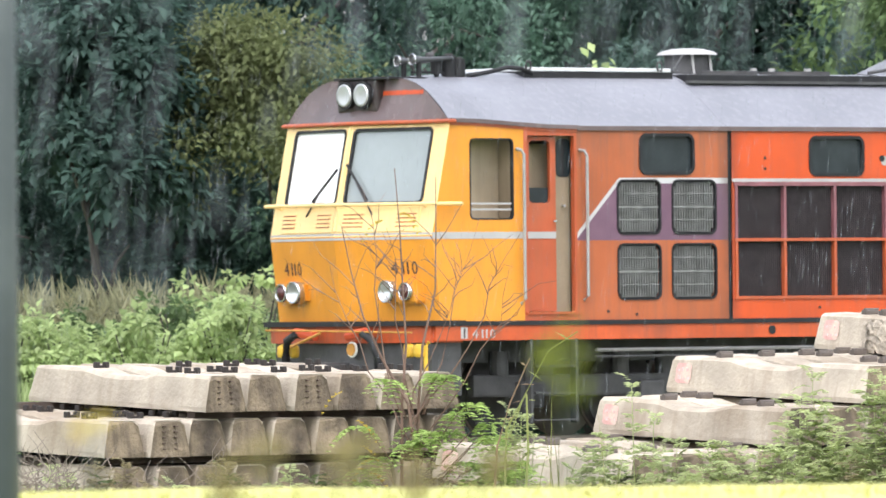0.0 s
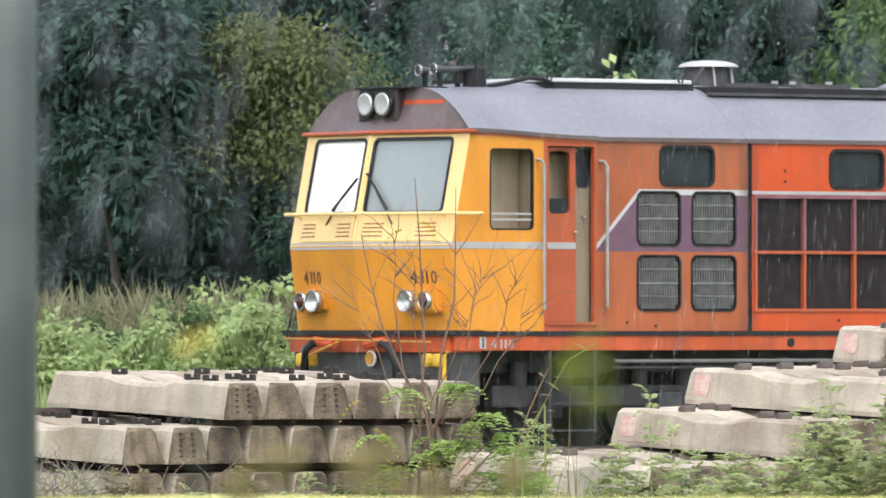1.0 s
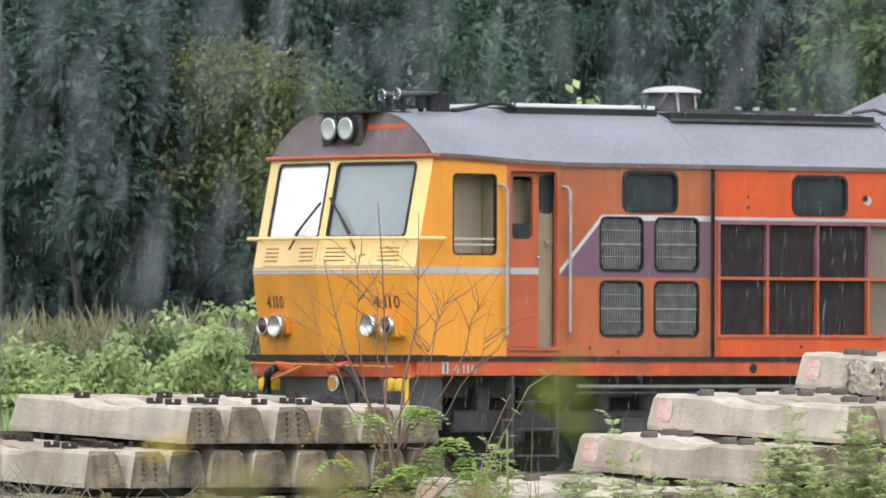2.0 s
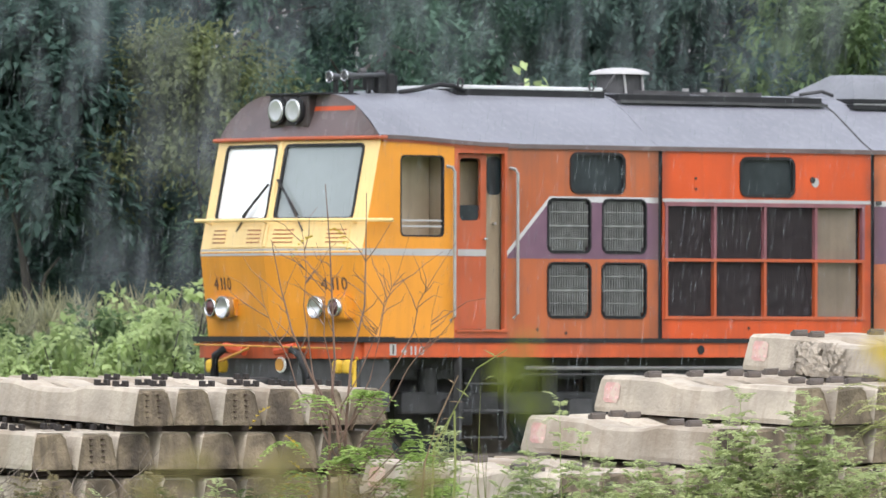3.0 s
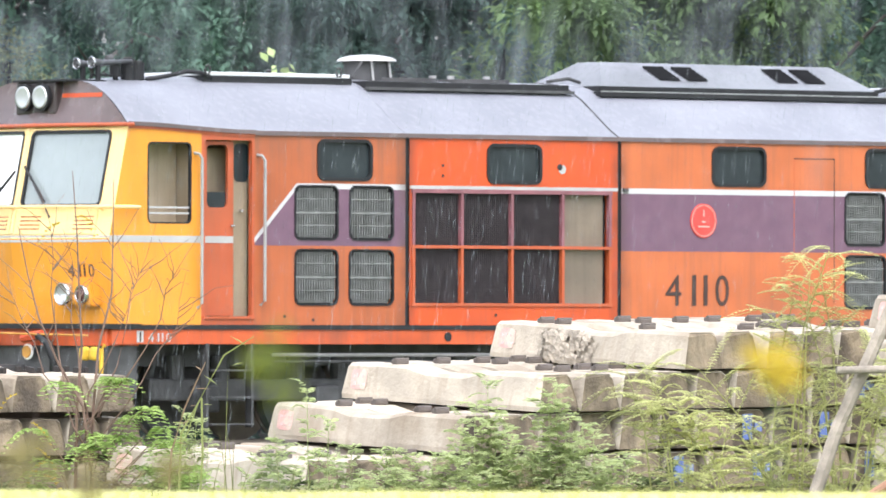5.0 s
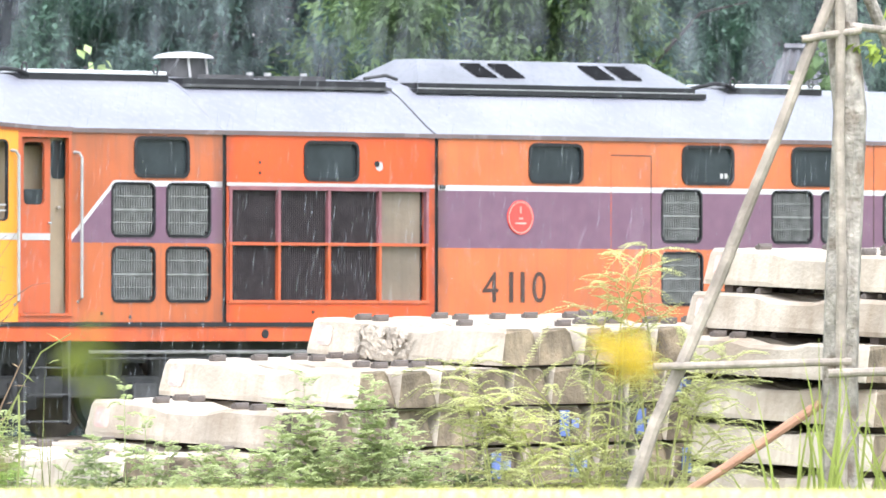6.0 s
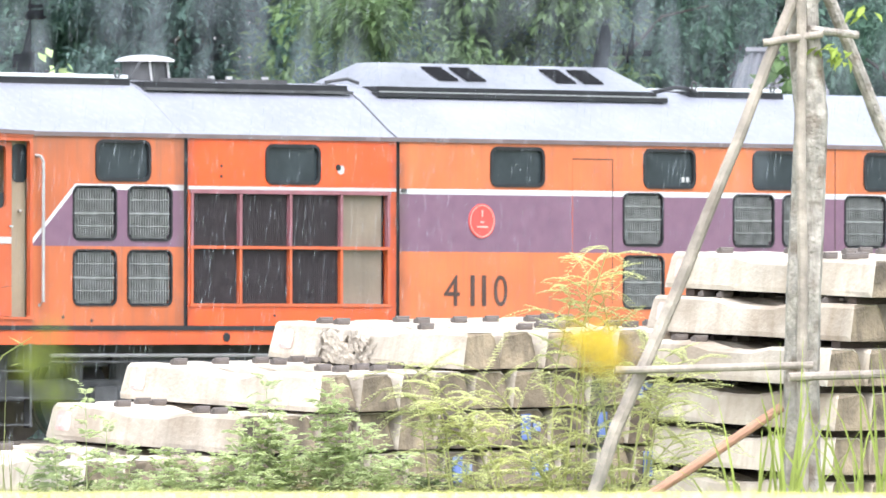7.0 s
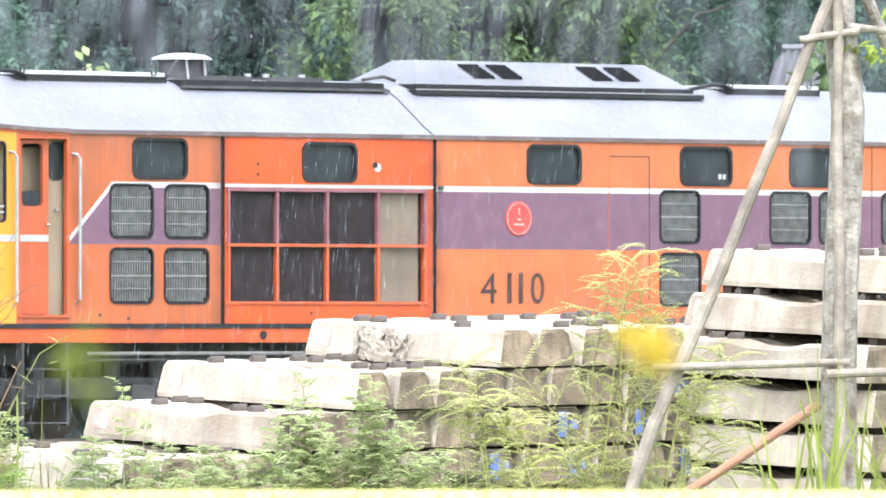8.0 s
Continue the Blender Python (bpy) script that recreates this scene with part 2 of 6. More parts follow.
def sheet(bm, loop, at, d):
    bm.faces.new([bm.verts.new(at(a, b, d)) for a, b in loop])
    return bm


# ---- ground ----
def build_ground():
    """One sheet from behind the camera to the horizon, gently uneven."""
    xs = sorted({*np.linspace(-400, 400, 41).tolist(), *np.linspace(-75, 40, 47).tolist()})
    ys = sorted({*np.linspace(-300, 900, 49).tolist(), *np.linspace(-95, 60, 63).tolist()})
    verts, faces = [], []
    for y in ys:
        for x in xs:
            z = 0.06 * noise.noise((x * 0.2, y * 0.2, 0))
            verts.append((x, y, z))
    w = len(xs)
    for j in range(len(ys) - 1):
        for i in range(w - 1):
            a = j * w + i
            faces.append((a, a + 1, a + w + 1, a + w))
    ob = new("ground", mesh_from("ground", verts, faces, GRASS_SOIL, smooth=True))
    tagged(ob, "wet green grassy ground with patches of soil", "ground", kind="structure")


build_ground()

# ---- locomotive ----
LEN, WID = 15.9, 2.80
EAVE, SILL, STRIPE, NOSE = 3.62, 1.61, 2.50, 0.22
WINDOW_DARK = material("dark_tinted_glass", (0.030, 0.038, 0.042), 0.14, 0, 3, 0.3, 20, 0.0, coat=0.12)
# windscreens: the sky's reflection is put into the base colour, whiter on the far pane
SCREEN_PALE = material("windscreen_sky_reflection", (0.24, 0.27, 0.275), 0.10, 0, 1.5, 0.10, 10, 0.0, coat=1.0)
SCREEN_WHITE = material("white_reflection_and_enamel", (0.94, 0.94, 0.92), 0.25, 0, 1.5, 0.03, 10, 0.0, coat=1.0)
NUMBER_INK = material("faded_black_paint", (0.05, 0.025, 0.02), 0.6, 0, 6, 0.4, 60, 0.05)
EMBLEM_PALE = material("faded_emblem_paint", (0.62, 0.30, 0.26), 0.5, 0, 6, 0.15, 40, 0.03)
EMBLEM_RED = material("emblem_red_paint", (0.60, 0.055, 0.045), 0.45, 0, 6, 0.15, 40, 0.03)
LAMP_GLASS = material("lamp_reflector", (0.50, 0.51, 0.52), 0.3, 0.45, 8, 0.12, 30, 0.0, coat=0.5)
CHROME = material("lamp_rim_metal", (0.55, 0.55, 0.56), 0.25, 0.9, 8, 0.15, 40, 0.05)
TAIL_RED = material("dark_red_lens", (0.07, 0.022, 0.022), 0.2, 0, 8, 0.2, 30, 0.0)
# interior tan made paler in place of light that does not reach the cab
LINING = material("brightened_tan_cab_lining", (0.46, 0.37, 0.26), 0.6, 0, 2, 0.2, 30, 0.1, 0.3, (0.2, 0.15, 0.1), 0.4)
HOOK_YELLOW = material("yellow_fittings_paint", (0.58, 0.36, 0.03), 0.5, 0, 5, 0.3, 40, 0.1)
HOSE_RED = material("red_hose_cock_paint", (0.55, 0.08, 0.03), 0.5, 0, 5, 0.3, 40, 0.1)
PURPLE = material("faded_purple_paint", (0.22, 0.085, 0.10), 0.5, 0, 4, 0.25, 40, 0.05)
BARE = material("brownish_bare_panel", (0.18, 0.14, 0.105), 0.6, 0, 2, 0.25, 30, 0.1, 0.3, (0.1, 0.08, 0.06), 0.3)
ROD_ORANGE = material("worn_orange_yellow_paint", (0.50, 0.24, 0.04), 0.5, 0, 6, 0.3, 40, 0.1)
SLAT_METAL = material("dull_slat_metal", (0.27, 0.27, 0.265), 0.5, 0.4, 9, 0.35, 50, 0.1)
LOUVRE_BLACK = material("matt_black_louvre", (0.008, 0.008, 0.009), 0.9, 0, 8, 0.2, 40, 0.05)
HATCH_GREY = material("pale_wet_hatch_paint", (0.56, 0.57, 0.58), 0.3, 0, 2, 0.1, 30, 0.03)
HORN_METAL = material("worn_black_horn_metal", (0.10, 0.10, 0.105), 0.35, 0.5, 8, 0.3, 40, 0.1)
HOUSING = material("sooty_lamp_housing", (0.045, 0.035, 0.034), 0.45, 0, 5, 0.3, 40, 0.1)
HOOD_GREY = material("dull_grey_sheet", (0.20, 0.205, 0.225), 0.45, 0.2, 2, 0.2, 30, 0.05, 0.3, (0.07, 0.07, 0.075), 0.3)
MESH_WIRE = material("dusty_mesh_wire", (0.075, 0.062, 0.066), 0.6, 0.2, 8, 0.3, 40, 0.0)
for _m, _s in ((LOUVRE_BLACK, 0.08), (BLACK, 0.25), (MESH_DARK, 0.15), (MESH_WIRE, 0.2), (DARK, 0.3), (WINDOW_DARK, 0.3)):
    _m.node_tree.nodes["Principled BSDF"].inputs["Specular IOR Level"].default_value = _s
RAIL_STEEL = material("worn_rail_steel", (0.22, 0.18, 0.15), 0.4, 0.6, 5, 0.3, 40, 0.2)
BALLAST = material("ballast_stone", (0.20, 0.18, 0.16), 0.9, 0, 4, 0.3, 30, 0.5, islands=0.35)


def near_side(a, b, d):
    return (a, d, b)


def far_side(a, b, d):
    return (a, WID - d, b)


def front_x(z):
    """How far back the nose's corners lie at a height: the front leans back above and below the white stripe."""
    return 0.235 * (z - STRIPE) / (EAVE - STRIPE) if z > STRIPE else 0.11 * (STRIPE - z) / (STRIPE - SILL)


def near_facet(a, b, d):
    return (front_x(b) - NOSE * a / 1.4 + d, a, b)


def far_facet(a, b, d):
    return (front_x(b) - NOSE * (WID - a) / 1.4 + d, a, b)


def cab_near(a, b, d):
    return (front_x(b) + a * (0.49 - front_x(b)) / 0.49 if a < 0.49 else a, d, b)


def cab_far(a, b, d):
    x, y, z = cab_near(a, b, d)
    return (x, WID - y, z)


BODY_PROFILE = ((0, 0), (0.16, 0.088), (0.35, 0.222), (0.63, 0.415), (0.85, 0.530), (1.05, 0.585), (1.4, 0.61))
NOSE_PROFILE = ((0, 0), (0.18, 0.17), (0.40, 0.325), (0.58, 0.405), (0.75, 0.445), (1.05, 0.463), (1.4, 0.47))


def profile(table, y):
    y = min(y, WID - y)
    return float(np.interp(y, [p[0] for p in table], [p[1] for p in table]))


def roof_z(x, y):
    k = min(1.0, max(0.0, (x - 0.25) / 1.6))
    k = k * k * (3 - 2 * k)
    return EAVE + 0.065 * (1 - k) + (1 - k) * profile(NOSE_PROFILE, y) + k * profile(BODY_PROFILE, y)


def digits(text, x0, x1, z0, z1, at, mat, parent, label, d=-0.004, flip=False):
    """Flat figures, each one a part, fitted to a box of a wall."""
    cells = ((0.0, 0.25), (0.42, 0.485), (0.60, 0.665), (0.79, 1.0)) if len(text) == 4 else ((0.0, 1.0),)
    for ch, (f0, f1) in zip(text, cells):
        cu = bpy.data.curves.new("figure", "FONT")
        cu.body, cu.extrude = ch, 0.002
        ob = new("figure", cu)
        me = bpy.data.meshes.new_from_object(ob.evaluated_get(bpy.context.evaluated_depsgraph_get()))
        bpy.data.objects.remove(ob)
        co = np.array([v.co[:] for v in me.vertices])
        lo, hi = co.min(0), co.max(0)
        for v, c in zip(me.vertices, co):
            u, w = (c[:2] - lo[:2]) / (hi[:2] - lo[:2])
            u = f0 + u * (f1 - f0)
            u = 1 - u if flip else u
            v.co = at(x0 + u * (x1 - x0), z0 + w * (z1 - z0), d - c[2])
        me.materials.clear()
        me.materials.append(mat)
        o = new("digit", me)
        o.parent = parent
        o["label"] = label


def window(loco, at, w, pane_mat, name, label, gasket=0.022, proud=0.012, inset=0.025):
    """A pane in its rounded opening with a rubber gasket round it."""
    a0, a1, b0, b1, r = w
    o = round_loop(a0 - gasket, a1 + gasket, b0 - gasket, b1 + gasket, r + gasket)
    i = round_loop(a0 + 0.012, a1 - 0.012, b0 + 0.012, b1 - 0.012, max(0.01, r - 0.012))
    p = part(name, sheet(bmesh.new(), round_loop(a0, a1, b0, b1, r), at, inset), pane_mat, loco, label)
    part("gasket", ring(bmesh.new(), o, i, at, -proud, inset - 0.006), BLACK, p)
    return p


def grille(loco, at, w):
    """A louvred air intake: rubber frame, dark back, upright slats and cross bars."""
    a0, a1, b0, b1, r = w
    g = part("air_grille", ring(bmesh.new(), round_loop(a0 - 0.014, a1 + 0.014, b0 - 0.014, b1 + 0.014, r + 0.014), round_loop(a0 + 0.004, a1 - 0.004, b0 + 0.004, b1 - 0.004, r), at, -0.010, 0.03), BLACK, loco, "grey slatted air grille in a black frame")
    part("grille_back", sheet(bmesh.new(), round_loop(a0 - 0.005, a1 + 0.005, b0 - 0.005, b1 + 0.005, r), at, 0.09), BLACK, g)
    bm = bmesh.new()
    n = 17
    for k in range(1, n):
        a = a0 + (a1 - a0) * k / n
        e = 0.03 if 1 < k < n - 1 else 0.07
        slab(bm, at, a - 0.0038, a + 0.0038, b0 + e - 0.015, b1 - e + 0.015, 0.006, 0.040)
    tagged(part("slat_panel", bm, SLAT_METAL, g), kind="stuff")
    for f in (0.26, 0.5, 0.76):
        b = b0 + (b1 - b0) * f
        part("cross_bar", slabbed(at, a0 + 0.01, a1 - 0.01, b - (0.008 if f == 0.5 else 0.004), b + (0.008 if f == 0.5 else 0.004), 0.010, 0.030), SLAT_METAL, g)


def slab(bm, at, a0, a1, b0, b1, d0, d1):
    v = [bm.verts.new(at(a, b, d)) for a in (a0, a1) for b in (b0, b1) for d in (d0, d1)]
    for f in ((0, 1, 3, 2), (4, 6, 7, 5), (0, 4, 5, 1), (2, 3, 7, 6), (0, 2, 6, 4), (1, 5, 7, 3)):
        bm.faces.new([v[i] for i in f])
    bmesh.ops.recalc_face_normals(bm, faces=bm.faces)
    return bm


def slabbed(at, *n):
    return slab(bmesh.new(), at, *n)


def build_locomotive():
    loco = thing("locomotive", "orange and yellow diesel locomotive, purple band, wet grey roof", "locomotive")
    W1 = (2.75, 3.452, 3.143, 3.537, 0.075)
    LV1 = [(2.442, 3.003, 2.511, 3.062, 0.07), (3.175, 3.75, 2.511, 3.062, 0.07), (2.442, 3.005, 1.829, 2.395, 0.07), (3.168, 3.753, 1.829, 2.395, 0.07)]
    CABWIN = (0.502, 1.062, 2.665, 3.493, 0.05)
    W2 = (5.052, 5.772, 3.13, 3.518, 0.075)
    WS = [(8.203, 8.943, 3.136, 3.53, 0.075), (10.42, 11.15, 3.14, 3.535, 0.075), (12.04, 12.77, 3.14, 3.535, 0.075), (13.72, 14.45, 3.14, 3.535, 0.075)]
    LV3 = [(10.115, 10.685, 2.497, 3.058, 0.07), (10.115, 10.70, 1.808, 2.375, 0.07), (11.74, 12.336, 2.497, 3.058, 0.07), (12.48, 13.07, 2.497, 3.058, 0.07), (13.42, 14.03, 2.497, 3.058, 0.07)]
    RAD = (4.03, 6.745, 1.82, 3.03, 0.02)
    for side, cab in ((near_side, cab_near), (far_side, cab_far)):
        part("cab_side", wall(bmesh.new(), 0.0, 1.2, SILL, EAVE + 0.03, [CABWIN], cab, cuts=(STRIPE,)), YELLOW, loco, "yellow painted cab side")
        part("door_surround", wall(bmesh.new(), 1.2, 1.90, SILL, EAVE, [(1.248, 1.868, 1.70, 3.53, 0.02)], side, 0.06), DOOR_ORANGE, loco, "orange door surround")
        part("side_panel", wall(bmesh.new(), 1.90, 3.922, SILL, EAVE, [W1, *LV1], side), ORANGE_A, loco, "faded orange panel with purple and white bands")
        part("side_panel", wall(bmesh.new(), 3.975, 6.852, SILL, EAVE, [W2, RAD], side, 0.09), ORANGE_B, loco, "fresh red-orange panel round the radiator")
        part("side_panel", wall(bmesh.new(), 6.90, LEN, SILL, EAVE, [*WS, *LV3], side), ORANGE_C, loco, "orange panel with purple band")
        for w in (W1, W2, *WS):
            window(loco, side, w, WINDOW_DARK, "side_window", "dark side window in a black rubber gasket")
        for w in (*LV1, *LV3):
            grille(loco, side, w)
        # open section joints and eave gutter
        for x in (3.9485, 6.876):
            part("panel_joint", slabbed(side, x - 0.026, x + 0.026, SILL, EAVE, 0.015, 0.05), BLACK, loco, "black rubber joint between body sections")
        part("gutter", slabbed(side, 1.9, LEN, EAVE - 0.035, EAVE + 0.012, -0.022, 0.02), ROOF_FRONT, loco, "rusty rain gutter")
        edge = [(x, roof_z(x, 0)) for x in np.linspace(0.25, 1.9, 12)]
        lip, band = bmesh.new(), bmesh.new()
        for (p, zp), (q, zq) in zip(edge, edge[1:]):
            slope = lambda a, b, d: side(a, b + zp + (zq - zp) * (a - p) / (q - p), d)
            slab(lip, slope, p, q, -0.022, 0.020, -0.03, 0.02)
            slab(band, slope, p, q, -0.050, -0.022, -0.012, 0.02)
        for strip in (lip, band):
            bmesh.ops.remove_doubles(strip, verts=strip.verts, dist=0.002)
        part("gutter", lip, ROOF_FRONT, loco, "sooty rain gutter over the cab")
        part("gutter_band", band, DOOR_ORANGE, loco, "orange band under the gutter")
        bm = bmesh.new()
        for (p, zp), (q, zq) in zip(edge, edge[1:]):
            if p < 1.75:
                slab(bm, side, p, q, EAVE - 0.012, max(EAVE, zp - 0.048), 0.003, 0.02)
        part("eave_sheet", bm, DOOR_ORANGE, loco)
        # radiator: four bays in two rows, the last one bare
        posts = [4.03, 4.692, 5.38, 6.085, 6.745]
        rad = part("radiator", slabbed(side, 4.0, 6.77, 1.80, 3.05, 0.085, 0.10), MESH_DARK, loco, "black mesh radiator in a red-orange frame")
        for a, b in zip(posts, posts[1:]):
            for z0, z1 in ((1.835, 2.425), (2.455, 3.02)):
                bare = b > 6.5
                pan = part("radiator_bay", slabbed(side, a + 0.02, b - (0.06 if bare else 0.02), z0, z1, 0.05, 0.07), BARE if bare else MESH_DARK, rad, "bare brownish panel" if bare else "")
                if not bare:
                    bm = bmesh.new()
                    for k in range(24):
                        x = a + 0.03 + (b - a - 0.06) * k / 23
                        slab(bm, side, x - 0.0045, x + 0.0045, z0, z1, 0.040, 0.046)
                    for k in range(26):
                        z = z0 + 0.01 + (z1 - z0 - 0.02) * k / 25
                        slab(bm, side, a + 0.02, b - 0.02, z - 0.0018, z + 0.0018, 0.036, 0.040)
                    tagged(part("wire_mesh", bm, MESH_WIRE, pan), kind="stuff")
        for i, x in enumerate(posts):
            part("radiator_post", slabbed(side, x - 0.017, x + 0.017, 1.82, 2.44, -0.012, 0.04), DOOR_ORANGE, rad)
            part("radiator_post", slabbed(side, x - 0.017, x + 0.017, 2.45, 3.02, -0.012, 0.04), PURPLE, rad, "purple painted post")
        for z, h in ((1.83, 0.016), (2.44, 0.016), (3.028, 0.02)):
            part("radiator_rail", slabbed(side, 4.0, 6.77, z - h, z + h, -0.016, 0.03), DOOR_ORANGE if z < 3 else PURPLE, rad)
        part("white_stripe", slabbed(side, 3.98, 6.85, 3.050, 3.085, -0.006, 0.0), WHITE, loco)
        # doorway: orange leaf, tan inner leaf behind it
        leaf = part("cab_door", wall(bmesh.new(), 1.262, 1.675, 1.705, 3.52, [(1.325, 1.60, 2.83, 3.48, 0.05)], side, 0.04), DOOR_ORANGE, loco, "orange cab door with a dropped window")
        leaf.location = (0, 0.07 if side is near_side else -0.07, 0)
        part("door_window", slabbed(side, 1.31, 1.615, 2.80, 2.99, 0.035, 0.045), WINDOW_DARK, leaf)
        part("door_handle", rod(bmesh.new(), [side(1.62, 2.64, -0.03), side(1.665, 2.64, -0.03)], 0.012), CHROME, leaf)
        inner = part("inner_door", slabbed(side, 1.675, 1.90, 1.66, 3.56, 0.12, 0.15), INSIDE, loco, "tan painted inner door")
        part("inner_window", sheet(bmesh.new(), round_loop(1.715, 1.905, 3.10, 3.50, 0.06), side, 0.115), WINDOW_DARK, inner)
        part("inner_handle", disc(bmesh.new(), side(1.80, 2.80, 0.10), (0, 1, 0), 0.016, 0.05, 10), CHROME, inner)
        part("door_sill", slabbed(side, 1.22, 1.90, 1.675, 1.70, -0.02, 0.1), DOOR_ORANGE, loco)
        part("white_stripe", slabbed(cab, 0.0, 1.2, 2.462, 2.532, -0.004, 0.0), WHITE, loco)
        part("white_stripe", slabbed(side, 1.263, 1.67, 2.462, 2.532, 0.064, 0.069), WHITE, loco)
        for x, z0, z1 in ((1.155, 1.83, 3.38), (1.985, 1.86, 3.37)):
            bm = rod(bmesh.new(), [side(x - 0.05, z1 + 0.01, 0.0), side(x - 0.03, z1, -0.06), side(x, z1 - 0.05, -0.07), side(x, z0, -0.07), side(x, z0 - 0.04, 0.0)], 0.017)
            part("handrail", bm, GREY_METAL, loco, "worn grey grab rail")
        # cab window: dropped sash with two bars, tan bulkhead inside
        part("cab_window_frame", ring(bmesh.new(), round_loop(0.494, 1.070, 2.657, 3.501, 0.058), round_loop(0.510, 1.054, 2.673, 3.485, 0.045), side, -0.003, 0.04), BLACK, loco)
        for z in (2.765, 2.825):
            part("sash_bar", slabbed(side, 0.51, 1.055, z - 0.009, z + 0.009, 0.02, 0.035), WHITE, loco, "white sash bar")
        for x in (10.985, 11.05):
            part("window_sticker", slabbed(side, x, x + 0.042, 3.195, 3.25, 0.018, 0.022), WHITE, loco)
        # small raised details on the side sheets
        part("hatch_outline", slabbed(side, 9.365, 9.96, 3.425, 3.437, -0.002, 0.0), NUMBER_INK, loco)
        part("hatch_outline", slabbed(side, 9.948, 9.958, 1.86, 3.425, -0.002, 0.0), NUMBER_INK, loco)
        part("hatch_outline", slabbed(side, 9.365, 9.373, 1.86, 3.425, -0.0015, 0.0), DOOR_ORANGE, loco)
        part("sheet_seam", slabbed(side, 13.26, 13.272, SILL, EAVE, -0.002, 0.0), NUMBER_INK, loco)
        part("emblem", disc(bmesh.new(), side(8.061, 2.745, -0.006), (0, 1, 0), 0.185, 0.012, 40), EMBLEM_RED, loco, "round red emblem")
        bm = bmesh.new()
        slab(bm, side, 8.053, 8.069, 2.79, 2.86, -0.017, -0.012)
        slab(bm, side, 7.985, 8.137, 2.672, 2.690, -0.017, -0.012)
        slab(bm, side, 8.035, 8.087, 2.725, 2.742, -0.017, -0.012)
        ring(bm, [(8.061 + 0.172 * math.cos(k * math.pi / 18), 2.745 + 0.172 * math.sin(k * math.pi / 18)) for k in range(36)], [(8.061 + 0.163 * math.cos(k * math.pi / 18), 2.745 + 0.163 * math.sin(k * math.pi / 18)) for k in range(36)], side, -0.015, -0.012)
        part("emblem_mark", bm, EMBLEM_PALE, loco)
        part("hole_patch", disc(bmesh.new(), side(6.075, 3.275, -0.002), (0, 1, 0), 0.05, 0.006, 14), WHITE, loco)
        part("hole", disc(bmesh.new(), side(6.04, 3.30, -0.003), (0, 1, 0), 0.035, 0.008, 12), BLACK, loco)
        for x, z in ((4.43, 3.30), (4.43, 3.19), (5.16, 1.72), (2.30, 1.70), (2.68, 1.665)):
            part("bolt_hole", disc(bmesh.new(), side(x, z, -0.002), (0, 1, 0), 0.018, 0.006, 10), NUMBER_INK, loco)
        part("joint_bracket", slabbed(side, 6.92, 6.99, 3.045, 3.085, -0.02, 0.0), DARK, loco)
        # sole bar and the black rubbing strip above it
        part("rubbing_strip", slabbed(side, 0.0, LEN, 1.563, 1.612, -0.035, 0.05), BLACK, loco)
        part("sole_bar", slabbed(side, 0.02, LEN, 1.412, 1.563, -0.02, 0.06), BEAM_RED, loco, "red-orange sole bar")
        part("jacking_hole", disc(bmesh.new(), side(4.487, 1.49, -0.012), (0, 1, 0), 0.048, 0.03, 18), BLACK, loco)
    digits("4110", 7.525, 8.428, 1.827, 2.159, near_side, NUMBER_INK, loco, "large black painted figure")
    part("data_plate", slabbed(near_side, 0.345, 0.43, 1.43, 1.55, -0.024, -0.02), WHITE, loco, "white plate")
    digits("1", 0.380, 0.398, 1.44, 1.54, near_side, NUMBER_INK, loco, "small black figure", -0.026)
    digits("4110", 0.49, 0.79, 1.435, 1.525, near_side, WHITE, loco, "small worn white figure", -0.023)
    # dark machinery behind the openings
    part("engine_casing", boxed(2.15, LEN - 0.3, 0.15, WID - 0.15, 1.5, 3.55), DARK, loco)
    part("cab_bulkhead", boxed(1.13, 1.19, 0.06, WID - 0.06, 1.6, 3.6), LINING, loco, "tan cab bulkhead")
    part("vestibule_wall", boxed(2.06, 2.12, 0.06, WID - 0.06, 1.6, 3.6), LINING, loco)
    # two panels added to catch daylight and brighten the openings
    part("cab_locker", boxed(0.56, 1.125, 0.32, 0.62, 1.66, 3.53, 0.02), LINING, loco, "added tan panel that brightens the cab window")
    part("vestibule_locker", boxed(1.24, 2.05, 0.34, 0.60, 1.66, 3.45, 0.02), LINING, loco, "added tan panel that brightens the cab door opening")
    part("cab_floor", boxed(0.15, 2.1, 0.06, WID - 0.06, 1.60, 1.66), DARK, loco)
    part("rear_wall", boxed(LEN - 0.04, LEN, 0, WID, SILL, 4.2, 0.01), ORANGE_C, loco)
    return loco


